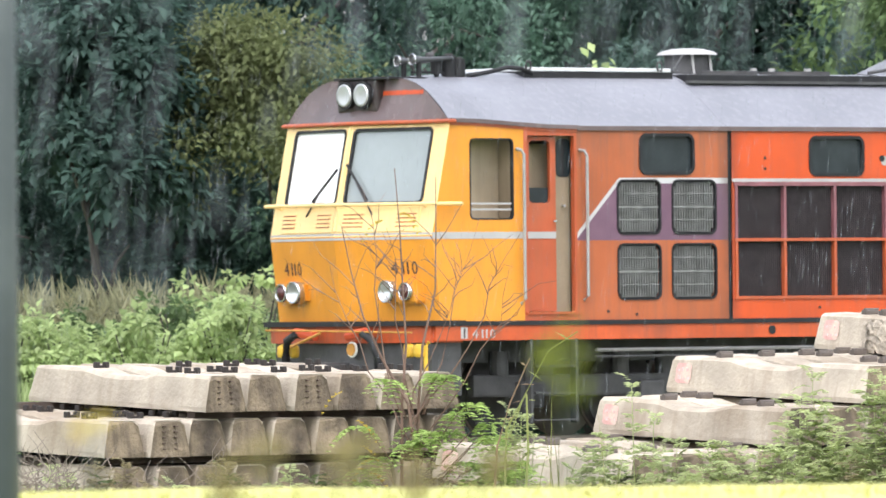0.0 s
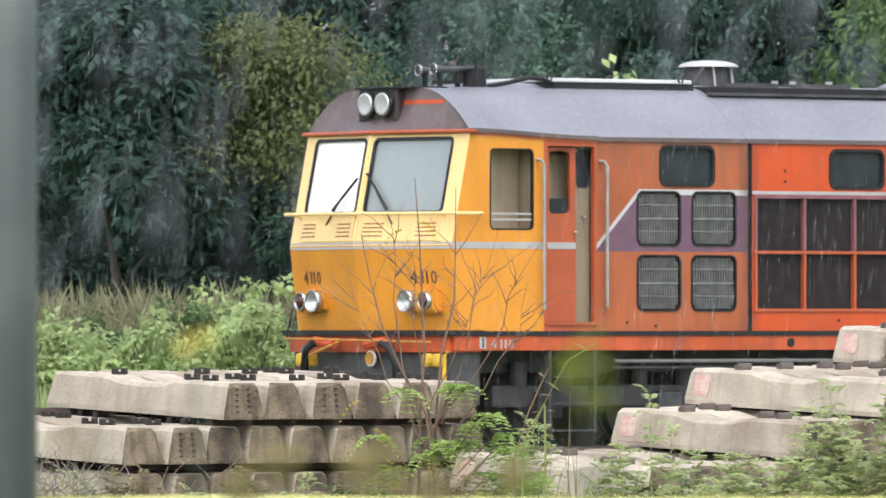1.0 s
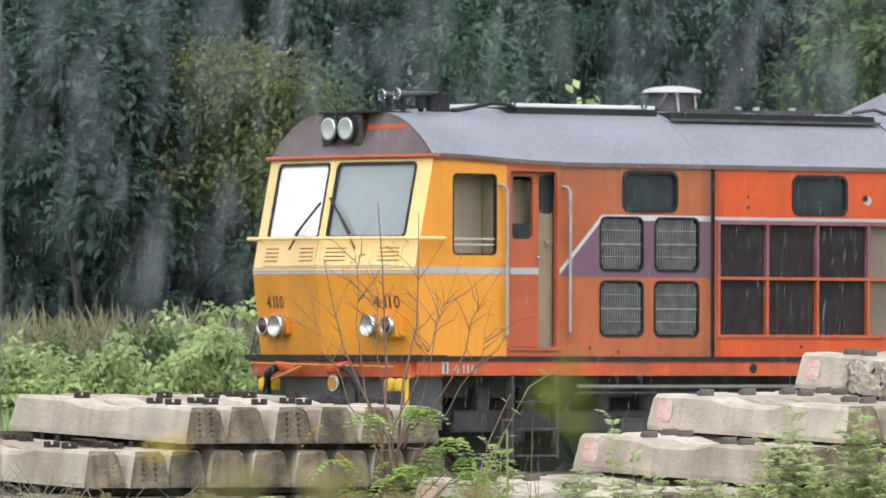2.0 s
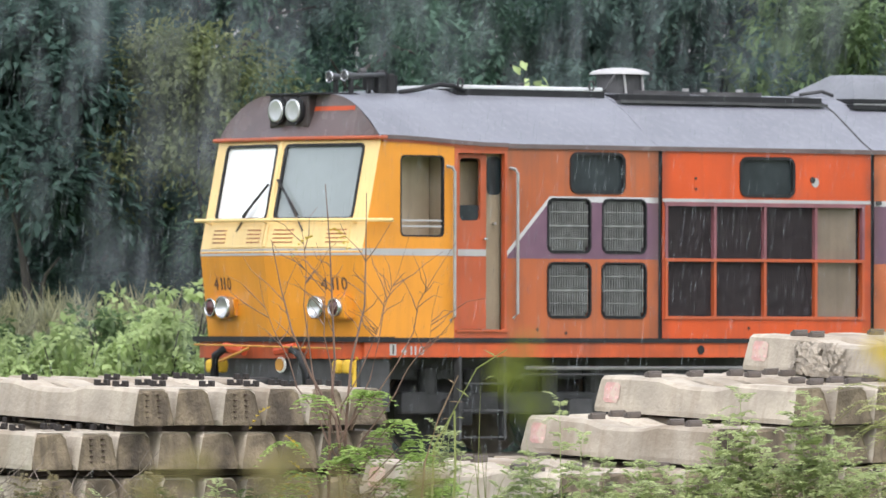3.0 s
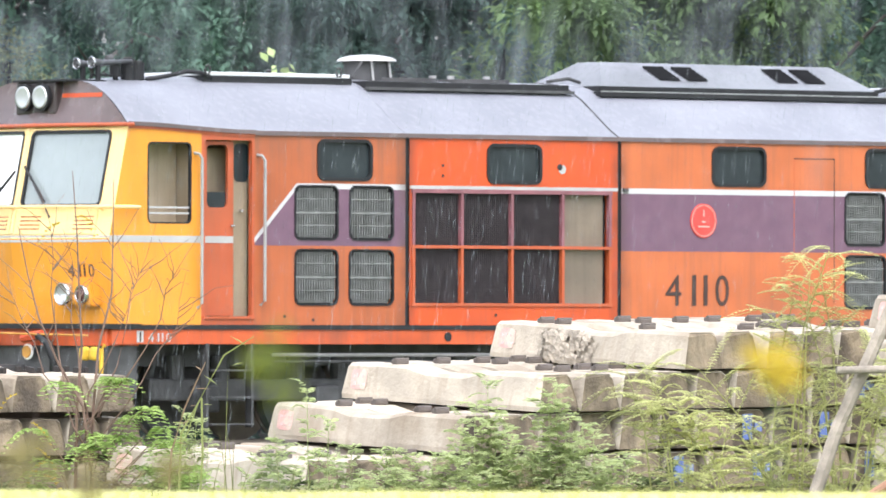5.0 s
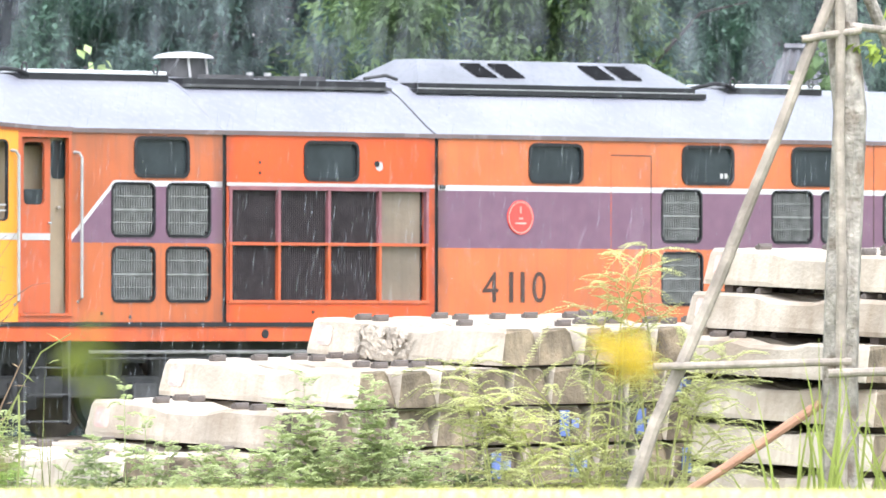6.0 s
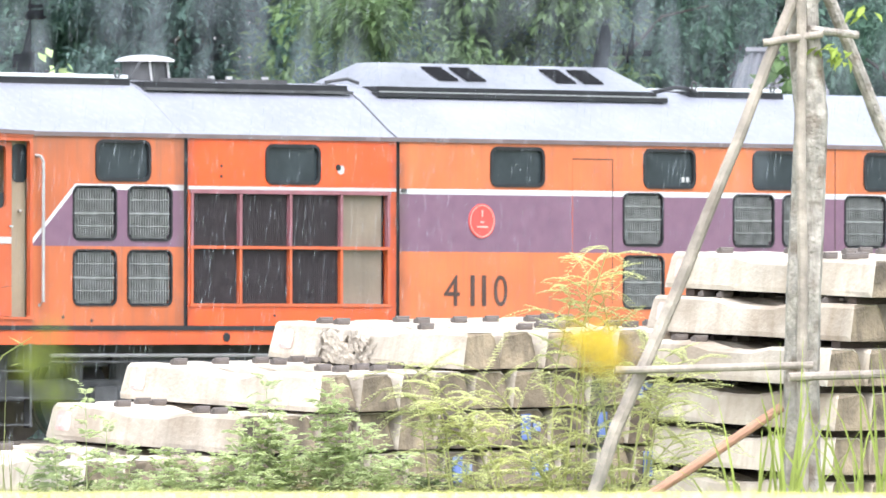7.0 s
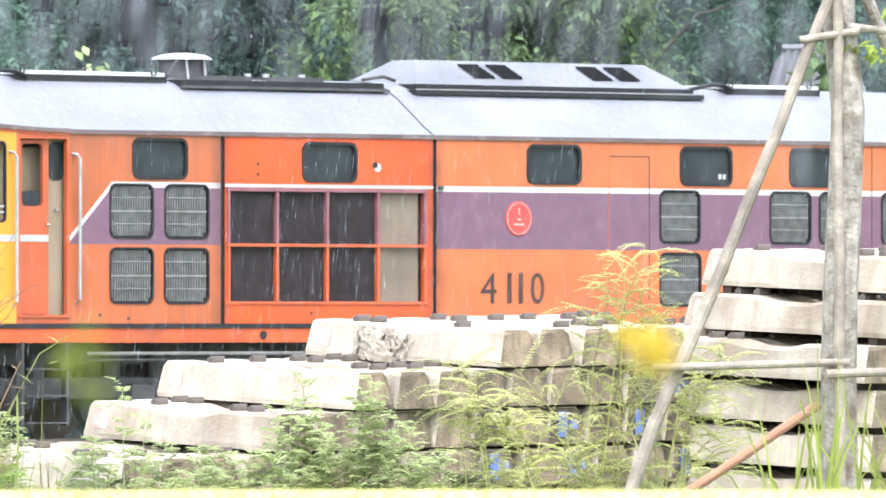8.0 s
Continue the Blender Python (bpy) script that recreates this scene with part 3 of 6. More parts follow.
def build_nose(loco):
    """The V-shaped cab front with its windscreens, lamps, rail, vents and buffer beam."""
    for at, s, win in ((near_facet, 1, (0.222, 1.322, 2.845, 3.605, 0.05)), (far_facet, -1, (1.478, 2.578, 2.845, 3.605, 0.05))):
        a0, a1 = (0.0, 1.4) if s > 0 else (1.4, WID)
        wall_bm = wall(bmesh.new(), a0, a1, SILL, EAVE + 0.05, [win], at, 0.05, cuts=(STRIPE,))
        # above the stripe a paler yellow carries the wet highlight in its colour
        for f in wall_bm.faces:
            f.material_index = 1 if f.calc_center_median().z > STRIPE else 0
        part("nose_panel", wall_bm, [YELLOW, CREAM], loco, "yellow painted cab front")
        window(loco, at, win, SCREEN_PALE if s > 0 else SCREEN_WHITE, "windscreen", "windscreen with a pale sky reflection" if s > 0 else "windscreen with a white sky reflection", 0.018, 0.01, 0.02)
        part("white_stripe", slabbed(at, a0, a1, 2.462, 2.532, -0.004, 0.0), WHITE, loco)
        m = (lambda a: a) if s > 0 else (lambda a: WID - a)
        span = lambda p, q: (min(m(p), m(q)), max(m(p), m(q)))
        # service flap with two groups of vent slots
        f0, f1 = span(0.215, 1.36)
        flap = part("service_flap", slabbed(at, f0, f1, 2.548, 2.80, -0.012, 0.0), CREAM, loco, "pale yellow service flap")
        for p, q in ((0.25, 0.53), (1.0, 1.29)):
            g0, g1 = span(p, q)
            for k in range(4):
                z = 2.60 + 0.042 * k
                part("vent_slot", slabbed(at, g0, g1, z - 0.006, z + 0.006, -0.014, -0.010), DOOR_ORANGE, flap)
                part("vent_lip", slabbed(at, g0, g1, z + 0.006, z + 0.018, -0.026, -0.012), CREAM, flap)
        # lamp cluster: white lamp inside, tail lamp outside
        for a, r, glass_mat, name in ((0.60, 0.105, LAMP_GLASS, "marker_lamp"), (0.33, 0.085, TAIL_RED, "tail_lamp")):
            p = Vector(at(m(a), 1.925, 0))
            lamp = part(name, lathe(bmesh.new(), p, ((0.0, r * 1.05), (0.10, r * 1.12), (0.145, r * 1.12), (0.15, r * 1.02), (0.13, r * 0.94))), CHROME, loco, "round lamp with a metal rim", True)
            bowl = ((0.132, r * 0.95), (0.09, r * 0.72), (0.062, r * 0.40), (0.055, 0.001)) if name == "marker_lamp" else ((0.125, r * 0.95), (0.150, r * 0.72), (0.165, r * 0.40), (0.17, 0.001))
            part("lens", lathe(bmesh.new(), p, bowl), glass_mat, lamp, "silvered reflector" if name == "marker_lamp" else "dark red lens", True)
        b0, b1 = span(0.20, 0.50)
        mount = slabbed(at, b0, b1, 1.80, 2.05, -0.11, 0.02)
        bmesh.ops.bevel(mount, geom=mount.edges[:], offset=0.02, segments=2, affect="EDGES")
        part("lamp_mount", mount, YELLOW, loco)
        part("lamp_bracket", slabbed(at, *span(0.48, 0.72), 1.84, 2.01, -0.05, 0.02), YELLOW, loco)
        n0, n1 = span(0.25, 0.62)
        digits("4110", n0, n1, 2.105, 2.235, at, NUMBER_INK, loco, "black painted figure", flip=True)
        # wiper: arm and blade
        pts = ((1.34, 3.25), (0.97, 2.88)) if s > 0 else ((1.30, 3.20), (0.86, 2.87))
        w = part("wiper", rod(bmesh.new(), [at(m(pts[0][0]), pts[0][1], -0.03), at(m(pts[1][0]), pts[1][1], -0.03)], 0.014, 6), BLACK, loco, "black wiper blade")
        part("wiper_arm", rod(bmesh.new(), [at(m((pts[0][0] + pts[1][0]) / 2), (pts[0][1] + pts[1][1]) / 2, -0.045), at(m(pts[1][0] - 0.10), 2.72, -0.02)], 0.009, 6), DARK, w)
    part("centre_post", rod(bmesh.new(), [near_facet(1.4, 2.55, 0.01), near_facet(1.4, 3.66, 0.01)], 0.03, 8), CREAM, loco)
    # handrail across the front and round the corners
    z = 2.825
    fx = front_x(z)
    part("front_rail", rod(bmesh.new(), [(0.36, -0.05, z), (fx - 0.06, -0.09, z), (fx - NOSE - 0.09, 1.4, z + 0.005), (fx - 0.06, WID + 0.09, z + 0.01), (0.36, WID + 0.05, z)], 0.019, 8), CREAM, loco, "pale yellow handrail")
    for a in (0.15, 1.4, 2.65):
        f = near_facet if a <= 1.4 else far_facet
        part("rail_bracket", rod(bmesh.new(), [f(a, z - 0.03, 0.0), f(a, z, -0.085)], 0.012, 6), CREAM, loco)
    # drip rail over the windscreens
    e = EAVE + 0.055
    fx = front_x(EAVE) + 0.005
    part("drip_rail", rod(bmesh.new(), [(fx + 0.05, -0.03, e), (fx - 0.03, -0.04, e), (fx - NOSE - 0.03, 1.4, e), (fx - 0.03, WID + 0.04, e)], 0.022, 8), DOOR_ORANGE, loco, "orange drip rail")
    # footplate, buffer beam and apron follow the nose
    def vee(z0, z1, dx, back, inset=0.0):
        bm = bmesh.new()
        outline = [(-0.04 + dx, inset), (-0.21 + dx, 1.4), (-0.04 + dx, WID - inset), (back, WID - inset), (back, inset)]
        lo = [bm.verts.new((x, y, z0)) for x, y in outline]
        hi = [bm.verts.new((x, y, z1)) for x, y in outline]
        bm.faces.new(lo[::-1])
        bm.faces.new(hi)
        for i in range(5):
            j = (i + 1) % 5
            bm.faces.new((lo[i], lo[j], hi[j], hi[i]))
        return bm
    part("footplate", vee(1.567, 1.622, -0.03, 0.4, -0.04), BLACK, loco, "black footplate")
    part("buffer_beam", vee(1.395, 1.567, 0.02, 0.4, 0.02), BEAM_RED, loco, "red buffer beam")
    part("apron", vee(0.85, 1.395, 0.06, 0.4, 0.05), DARK, loco, "dark steel apron")
    for s in (0, 1):
        m = (lambda y: y) if s == 0 else (lambda y: WID - y)
        x = -0.14
        for y in ((0.01, 0.17) if s == 0 else (0.44, 0.62)):
            fitting = boxed(x - 0.09, x + 0.02, -0.055, 0.055, 1.24, 1.385, 0.045)
            bmesh.ops.translate(fitting, verts=fitting.verts, vec=(0, m(y), 0))
            part("coupling_plate", fitting, HOOK_YELLOW, loco, "yellow rounded coupling fitting")
        part("brake_hose", rod(bmesh.new(), [(x - 0.1, m(0.95), 1.50), (x - 0.14, m(0.8), 1.49), (x - 0.15, m(0.66), 1.42), (x - 0.12, m(0.6), 1.25), (x - 0.1, m(0.62), 1.08)], 0.045, 8), BLACK, loco, "black brake hose", True)
        part("hose_cock", rod(bmesh.new(), [(x - 0.12, m(1.12), 1.47), (x - 0.12, m(0.78), 1.51)], 0.05, 8), HOSE_RED, loco, "red hose cock")
        if s == 0:
            part("hand_hold", rod(bmesh.new(), [(x + 0.06, m(-0.03), 1.40), (x + 0.02, m(-0.03), 1.36), (x + 0.02, m(-0.03), 1.05), (x + 0.06, m(-0.03), 1.0)], 0.025, 6), HOOK_YELLOW, loco)
    part("uncoupling_rod", rod(bmesh.new(), [(-0.20, 0.1, 1.50), (-0.33, 1.0, 1.515), (-0.33, 2.0, 1.53), (-0.22, 2.6, 1.535)], 0.011, 6), ROD_ORANGE, loco, "yellow uncoupling rod")
    part("uncoupling_handle", rod(bmesh.new(), [(-0.33, 1.5, 1.50), (-0.34, 2.0, 1.36)], 0.015, 6), ROD_ORANGE, loco)
    part("number_disc", disc(bmesh.new(), (-0.20, 1.12, 1.33), (-1, 0, 0), 0.082, 0.02, 24), SCREEN_WHITE, loco, "small round disc with a white rim")
    part("disc_face", disc(bmesh.new(), (-0.215, 1.12, 1.33), (-1, 0, 0), 0.066, 0.02, 24), ROD_ORANGE, loco)
    part("coupler", boxed(-0.55, 0.1, 1.25, 1.55, 0.95, 1.20, 0.04), DARK, loco, "black knuckle coupler")


def build_roof(loco):
    ys = [WID * i / 40 for i in range(41)]
    for x0, x1 in ((0.24, 3.935), (3.955, 6.862), (6.882, LEN)):
        bm = bmesh.new()
        xs = np.linspace(x0, x1, max(3, int((x1 - x0) / 0.2)))
        rows = []
        for x in xs:
            rows.append([bm.verts.new((x, y, roof_z(x, y))) for y in ys])
        for a, b in zip(rows, rows[1:]):
            for i in range(40):
                bm.faces.new((a[i], b[i], b[i + 1], a[i + 1]))
        part("roof_panel", bm, ROOF, loco, "wet grey painted roof", True)
    for x in (3.945, 6.872):
        part("roof_seam", rod(bmesh.new(), [(x, y, roof_z(x, y) + (0.002 if x > 5 else -0.006)) for y in ys], 0.010, 6), DARK if x > 5 else ROOF, loco, "seam between roof sections")
    bm = bmesh.new()
    def end_x(y, z):
        f = min(1.0, max(0.0, (z - EAVE - 0.04) / 0.40))
        return 0.236 - NOSE * (1 - abs(y - 1.4) / 1.4) * (1 - f) ** 1.5
    cols = []
    for y in ys:
        hi = roof_z(0.24, y)
        cols.append([bm.verts.new((end_x(y, z), y, z)) for z in np.linspace(EAVE + 0.04, hi, 7)])
    for a, b in zip(cols, cols[1:]):
        for i in range(6):
            bm.faces.new((a[i], a[i + 1], b[i + 1], b[i]))
    part("roof_end", bm, ROOF_FRONT, loco, "soot-brown roof end", True)
    bm = bmesh.new()
    rows = [(bm.verts.new((end_x(y, 3.965) - 0.004, y, 3.965)), bm.verts.new((end_x(y, 4.01) - 0.004, y, 4.01))) for y in ys[6:19]]
    for a, b in zip(rows, rows[1:]):
        bm.faces.new((a[0], b[0], b[1], a[1]))
    part("roof_end_stripe", bm, ORANGE_B, loco, "orange stripe")
    # twin headlamps in a black housing
    hx = 0.13
    house = part("headlamp_housing", boxed(hx, hx + 0.36, 1.10, 1.78, 3.79, 4.135, 0.03), HOUSING, loco, "black twin headlamp housing")
    for y in (1.295, 1.59):
        part("headlamp_rim", disc(bmesh.new(), (hx - 0.02, y, 3.972), (-1, 0, 0), 0.145, 0.056, 28), BLACK, house)
        part("headlamp", lathe(bmesh.new(), (hx - 0.03, y, 3.972), ((0.018, 0.120), (0.036, 0.116), (0.027, 0.09), (0.023, 0.05), (0.021, 0.001)), 28), LAMP_GLASS, house, "silvered headlamp", True)
    part("housing_stripe", boxed(hx + 0.16, hx + 0.355, 1.094, 1.098, 3.965, 4.01), ORANGE_B, house, "orange stripe")
    part("lamp_visor", boxed(hx - 0.03, hx + 0.45, 0.85, 1.80, 4.13, 4.155, 0.006), BLACK, loco)
    # horns with their valve boxes
    horn = part("horn_bar", boxed(0.52, 1.14, 0.98, 1.02, 4.195, 4.215), BLACK, loco, "black twin air horn")
    for y, x0, z in ((0.92, 0.47, 4.335), (1.14, 0.44, 4.325)):
        part("trumpet", rod(bmesh.new(), [(x0 + 0.52, y, z + 0.02), (x0 + 0.14, y, z), (x0 + 0.06, y, z), (x0 + 0.025, y, z), (x0, y, z)], 0.021, 14, True, 2.7), HORN_METAL, horn, "worn black trumpet", True)
        part("bell_rim", rod(bmesh.new(), [(x0 - 0.004, y + 0.056 * math.cos(a * math.pi / 12), z + 0.056 * math.sin(a * math.pi / 12)) for a in range(25)], 0.008, 6), CHROME, horn)
        part("horn_foot", boxed(x0 + 0.06, x0 + 0.10, y - 0.02, y + 0.02, 4.12, z - 0.03), BLACK, horn)
        part("foot_plate", boxed(x0 + 0.01, x0 + 0.16, y - 0.05, y + 0.05, 4.10, 4.15, 0.008), BLACK, horn)
    part("small_bell", disc(bmesh.new(), (0.80, 1.06, 4.385), (-1, 0, 0), 0.042, 0.07, 16, 0.03), DARK, horn, "small rear horn bell")
    for x, z0, h, r in ((0.84, 4.19, 4.35, 0.06), (1.00, 4.15, 4.385, 0.075), (1.12, 4.13, 4.35, 0.08)):
        part("valve_box", disc(bmesh.new(), (x, 1.0, (h + z0) / 2), (0, 0, 1), r, h - z0, 14), BLACK, horn)
        part("valve_cap", disc(bmesh.new(), (x, 1.0, h + 0.008), (0, 0, 1), r * 0.6, 0.02, 12), DARK, horn)
        part("valve_foot", boxed(x - 0.02, x + 0.02, 0.98, 1.02, 4.08, z0 + 0.01), BLACK, horn)
    part("horn_pipe", rod(bmesh.new(), [(0.62, 1.04, 4.36), (0.8, 1.03, 4.35), (1.1, 1.02, 4.375)], 0.012, 8), DARK, horn)
    # hinged hatches; a black block makes the shadow in the gap under their edge
    for x0, x1 in ((1.88, 3.86), (11.85, 13.25)):
        lid = boxed(x0, x1, 0.86, 1.94, 4.222, 4.262, 0.01)
        for v in lid.verts:
            v.co.z += 0.07 * (1 - ((v.co.y - 1.4) / 0.54) ** 2)
        hatch = part("roof_hatch", lid, HATCH_GREY, loco, "raised grey roof hatch")
        ramp = [(x0 - 0.70, 0.92, roof_z(x0 - 0.70, 0.92) + 0.012), (x0 - 0.45, 0.91, roof_z(x0 - 0.45, 0.91) + 0.045), (x0 - 0.18, 0.89, 4.262), (x0 - 0.02, 0.87, 4.25), (x0 + 0.12, 0.86, 4.20)]
        part("hatch_fairing", rod(bmesh.new(), ramp, 0.024, 8), BLACK, hatch, "black curved fairing edge", True)
        part("hatch_frame", boxed(x0 + 0.02, x1 + 0.03, 0.87, 1.93, 4.10, 4.222), BLACK, hatch)
        for x in (x0 + 0.02, x1 - 0.2):
            for y in (0.80, 2.0):
                part("lifting_eye", rod(bmesh.new(), [(x + 0.035 * math.cos(t), y, 4.28 + 0.05 * math.sin(t)) for t in np.linspace(-1.2, 4.3, 9)], 0.012, 6), DARK, hatch)
    # mushroom vent
    v = part("mushroom_vent", disc(bmesh.new(), (4.52, 1.4, 4.32), (0, 0, 1), 0.25, 0.22, 24), DARK, loco, "roof vent with a white dished cap")
    bm = bmesh.new()
    bmesh.ops.create_uvsphere(bm, u_segments=28, v_segments=12, radius=1.0, matrix=Matrix.LocRotScale((4.52, 1.4, 4.425), None, (0.325, 0.325, 0.075)))
    bmesh.ops.delete(bm, geom=[w for w in bm.verts if w.co.z < 4.42], context="VERTS")
    part("vent_cap", bm, WHITE, v, "white dished cap", True)
    for y, x in ((1.16, 4.42), (1.16, 4.66)):
        part("vent_strut", rod(bmesh.new(), [(x, y, 4.22), (x - 0.03, y, 4.43)], 0.014, 6), WHITE, v)
    part("vent_stay", rod(bmesh.new(), [(4.0, 1.0, 4.24), (4.25, 1.15, 4.41)], 0.014, 6), DARK, v)
    # long dark fan deck over the radiator
    deck = part("fan_deck", boxed(3.99, 6.80, 0.75, 2.05, 4.12, 4.20, 0.01), BLACK, loco, "black radiator fan deck")
    for x in (4.9, 5.9):
        part("fan_ring", disc(bmesh.new(), (x, 1.4, 4.225), (0, 0, 1), 0.46, 0.05, 32), DARK, deck)
    part("deck_edge", boxed(3.97, 6.83, 0.69, 0.75, 4.105, 4.135), DARK, deck)
    for x in (5.35, 5.6, 6.1):
        part("deck_valve", disc(bmesh.new(), (x, 1.3, 4.25), (0, 0, 1), 0.04, 0.08, 10), GREY_METAL, deck)
    # hipped roof box with dark skirt and slanted louvres
    bm = bmesh.new()
    base = [(7.25, 0.74), (11.22, 0.74), (11.22, 2.06), (7.25, 2.06)]
    crest = [(7.62, 1.22), (10.95, 1.22), (10.95, 1.58), (7.62, 1.58)]
    b = [bm.verts.new((x, y, 4.20)) for x, y in base]
    t = [bm.verts.new((x, y, 4.475)) for x, y in crest]
    bm.faces.new(t)
    for i in range(4):
        j = (i + 1) % 4
        bm.faces.new((b[i], b[j], t[j], t[i]))
    hood = part("exhaust_hood", bm, HOOD_GREY, loco, "grey hipped roof hood with black louvres")
    part("hood_skirt", boxed(7.22, 11.25, 0.73, 2.07, 4.14, 4.20), BLACK, hood)
    part("hood_tray", boxed(7.18, 11.36, 0.67, 2.13, 4.085, 4.135), BLACK, hood)
    part("tray_lip", boxed(7.18, 11.36, 0.665, 0.675, 4.135, 4.147), GREY_METAL, hood)
    for x in (8.12, 8.52, 9.83, 10.23):
        bm = bmesh.new()
        for k in range(5):
            f = 0.30 + 0.11 * k
            y, z = 0.74 + 0.48 * f, 4.20 + 0.275 * f
            xx = x + 0.06 - 0.01 * k
            c = [bm.verts.new(p) for p in ((xx, y - 0.022, z - 0.004), (xx + 0.30, y - 0.022, z - 0.004), (xx + 0.30, y + 0.022, z + 0.035), (xx, y + 0.022, z + 0.035))]
            bm.faces.new(c)
        plate = [bm.verts.new(p) for p in ((x + 0.09, 0.74 + 0.48 * 0.26, 4.206 + 0.275 * 0.26), (x + 0.36, 0.74 + 0.48 * 0.26, 4.206 + 0.275 * 0.26), (x + 0.32, 0.74 + 0.48 * 0.80, 4.206 + 0.275 * 0.80), (x + 0.05, 0.74 + 0.48 * 0.80, 4.206 + 0.275 * 0.80))]
        bm.faces.new(plate)
        part("louvre", bm, LOUVRE_BLACK, hood, "black louvre")
    part("roof_pipe", rod(bmesh.new(), [(6.7, 1.0, 4.24), (7.0, 1.0, 4.28), (7.2, 1.05, 4.24)], 0.02, 6), DARK, loco)


def build_running_gear(loco):
    """Bogies with spoked-out wheels, axle boxes and springs; tank, steps and pipes between them."""
    for cx in (3.1, 12.8):
        for s, y in ((-1, 0.42), (1, WID - 0.42)):
            bogie = part("bogie_frame", boxed(cx - 2.3, cx + 2.3, y - 0.06, y + 0.06, 0.82, 1.05, 0.03), DARK, loco, "greasy black bogie frame")
            for dx in (-1.6, 0.0, 1.6):
                yw = 0.87 if s < 0 else WID - 0.87
                w = part("wheel", disc(bmesh.new(), (cx + dx, yw, 0.86), (0, 1, 0), 0.46, 0.12, 32), DARK, loco, "steel wheel")
                part("flange", disc(bmesh.new(), (cx + dx, yw + (0.07 if s < 0 else -0.07), 0.86), (0, 1, 0), 0.488, 0.03, 32), RAIL_STEEL, w)
                part("axle_box", boxed(cx + dx - 0.16, cx + dx + 0.16, y - 0.16, y + 0.14, 0.70, 0.98, 0.03), DARK, bogie)
                part("spring", disc(bmesh.new(), (cx + dx + 0.30, y - 0.03 * s, 1.16), (0, 0, 1), 0.10, 0.26, 14), DARK, bogie)
                part("spring", disc(bmesh.new(), (cx + dx - 0.30, y - 0.03 * s, 1.16), (0, 0, 1), 0.10, 0.26, 14), DARK, bogie)
    part("fuel_tank", boxed(5.9, 9.9, 0.25, WID - 0.25, 0.62, 1.40, 0.08), DARK, loco, "black fuel tank")
    part("underframe", boxed(0.4, LEN - 0.3, 0.5, WID - 0.5, 1.18, 1.45), DARK, loco)
    for y0, y1 in ((0.06, 0.10),):
        part("air_pipe", rod(bmesh.new(), [(2.2, 0.08, 1.30), (9.0, 0.08, 1.30)], 0.02, 6), GREY_METAL, loco)
        part("air_pipe", rod(bmesh.new(), [(2.2, 0.10, 1.23), (9.0, 0.10, 1.23)], 0.015, 6), DARK, loco)
    for x in (1.56,):
        for y in (0.02, WID - 0.02):
            st = part("cab_steps", boxed(x - 0.31, x - 0.28, y - 0.05, y + 0.05, 0.55, 1.42), DARK, loco, "black cab steps")
            part("step_stile", boxed(x + 0.28, x + 0.31, y - 0.05, y + 0.05, 0.55, 1.42), DARK, st)
            for z in (0.58, 0.86, 1.14):
                part("tread", boxed(x - 0.28, x + 0.28, y - 0.10, y + 0.10, z - 0.008, z + 0.008), DARK, st)


loco = build_locomotive()
build_nose(loco)
build_roof(loco)
build_running_gear(loco)


def build_track():
    """Two rails on a ballast bed, with the sleepers buried flush."""
    bed = new("ballast_bed", mesh_from("ballast_bed", [(x, y, z) for x in (-120, 200) for y, z in ((-1.2, 0.0), (-0.3, 0.25), (3.1, 0.25), (4.0, 0.0))], [(0, 1, 5, 4), (1, 2, 6, 5), (2, 3, 7, 6)], BALLAST))
    tagged(bed, "grey stone ballast bed under the track", "ballast", kind="structure")
    for y in (0.87, WID - 0.87):
        prof = [(-0.055, 0.25), (0.055, 0.25), (0.055, 0.27), (0.01, 0.285), (0.01, 0.355), (0.034, 0.365), (0.034, 0.40), (-0.034, 0.40), (-0.034, 0.365), (-0.01, 0.355), (-0.01, 0.285), (-0.055, 0.27)]
        bm = bmesh.new()
        e0, e1 = [[bm.verts.new((x, y + a, b)) for a, b in prof] for x in (-120, 200)]
        bm.faces.new(e0)
        bm.faces.new(e1[::-1])
        for k in range(12):
            bm.faces.new((e0[k], e1[k], e1[(k + 1) % 12], e0[(k + 1) % 12]))
        ob = part("rail", bm, RAIL_STEEL, None)
        tagged(ob, "worn steel rail on ballast", "rail", kind="structure")


build_track()

# ---- stacked concrete sleepers ----
CLIP_BLACK = material("black_clip_steel", (0.045, 0.038, 0.035), 0.6, 0.4, 8, 0.4, 50, 0.2)
CLIP_STEEL = material("rusty_clip_steel", (0.16, 0.135, 0.12), 0.6, 0.4, 8, 0.4, 50, 0.2)
BATTEN = material("dark_wet_timber", (0.07, 0.05, 0.04), 0.8, 0, 5, 0.4, 50, 0.3)
PINK = material("faded_pink_paint", (0.58, 0.34, 0.31), 0.85, 0, 16, 0.2, 40, 0.2, 0, (0.52, 0.455, 0.37), 0.95)
FADED_STENCIL = material("faded_stencil_paint", (0.60, 0.40, 0.38), 0.8, 0, 14, 0.3, 40, 0.2)
BLUE = material("blue_paint_daub", (0.12, 0.17, 0.40), 0.7, 0, 9, 0.4, 40, 0.2, 0.5, (0.36, 0.34, 0.32), 0.85)
# end faces: brown stains, plus the shade of the side turned from the light
DARK_CONCRETE = material("stained_shaded_concrete_end", (0.27, 0.21, 0.14), 0.9, 0, 7, 0.45, 45, 0.6, 0.7, (0.06, 0.045, 0.032), 0.95, each=0.4)
SL, SH, PITCH = 1.92, 0.226, 0.315


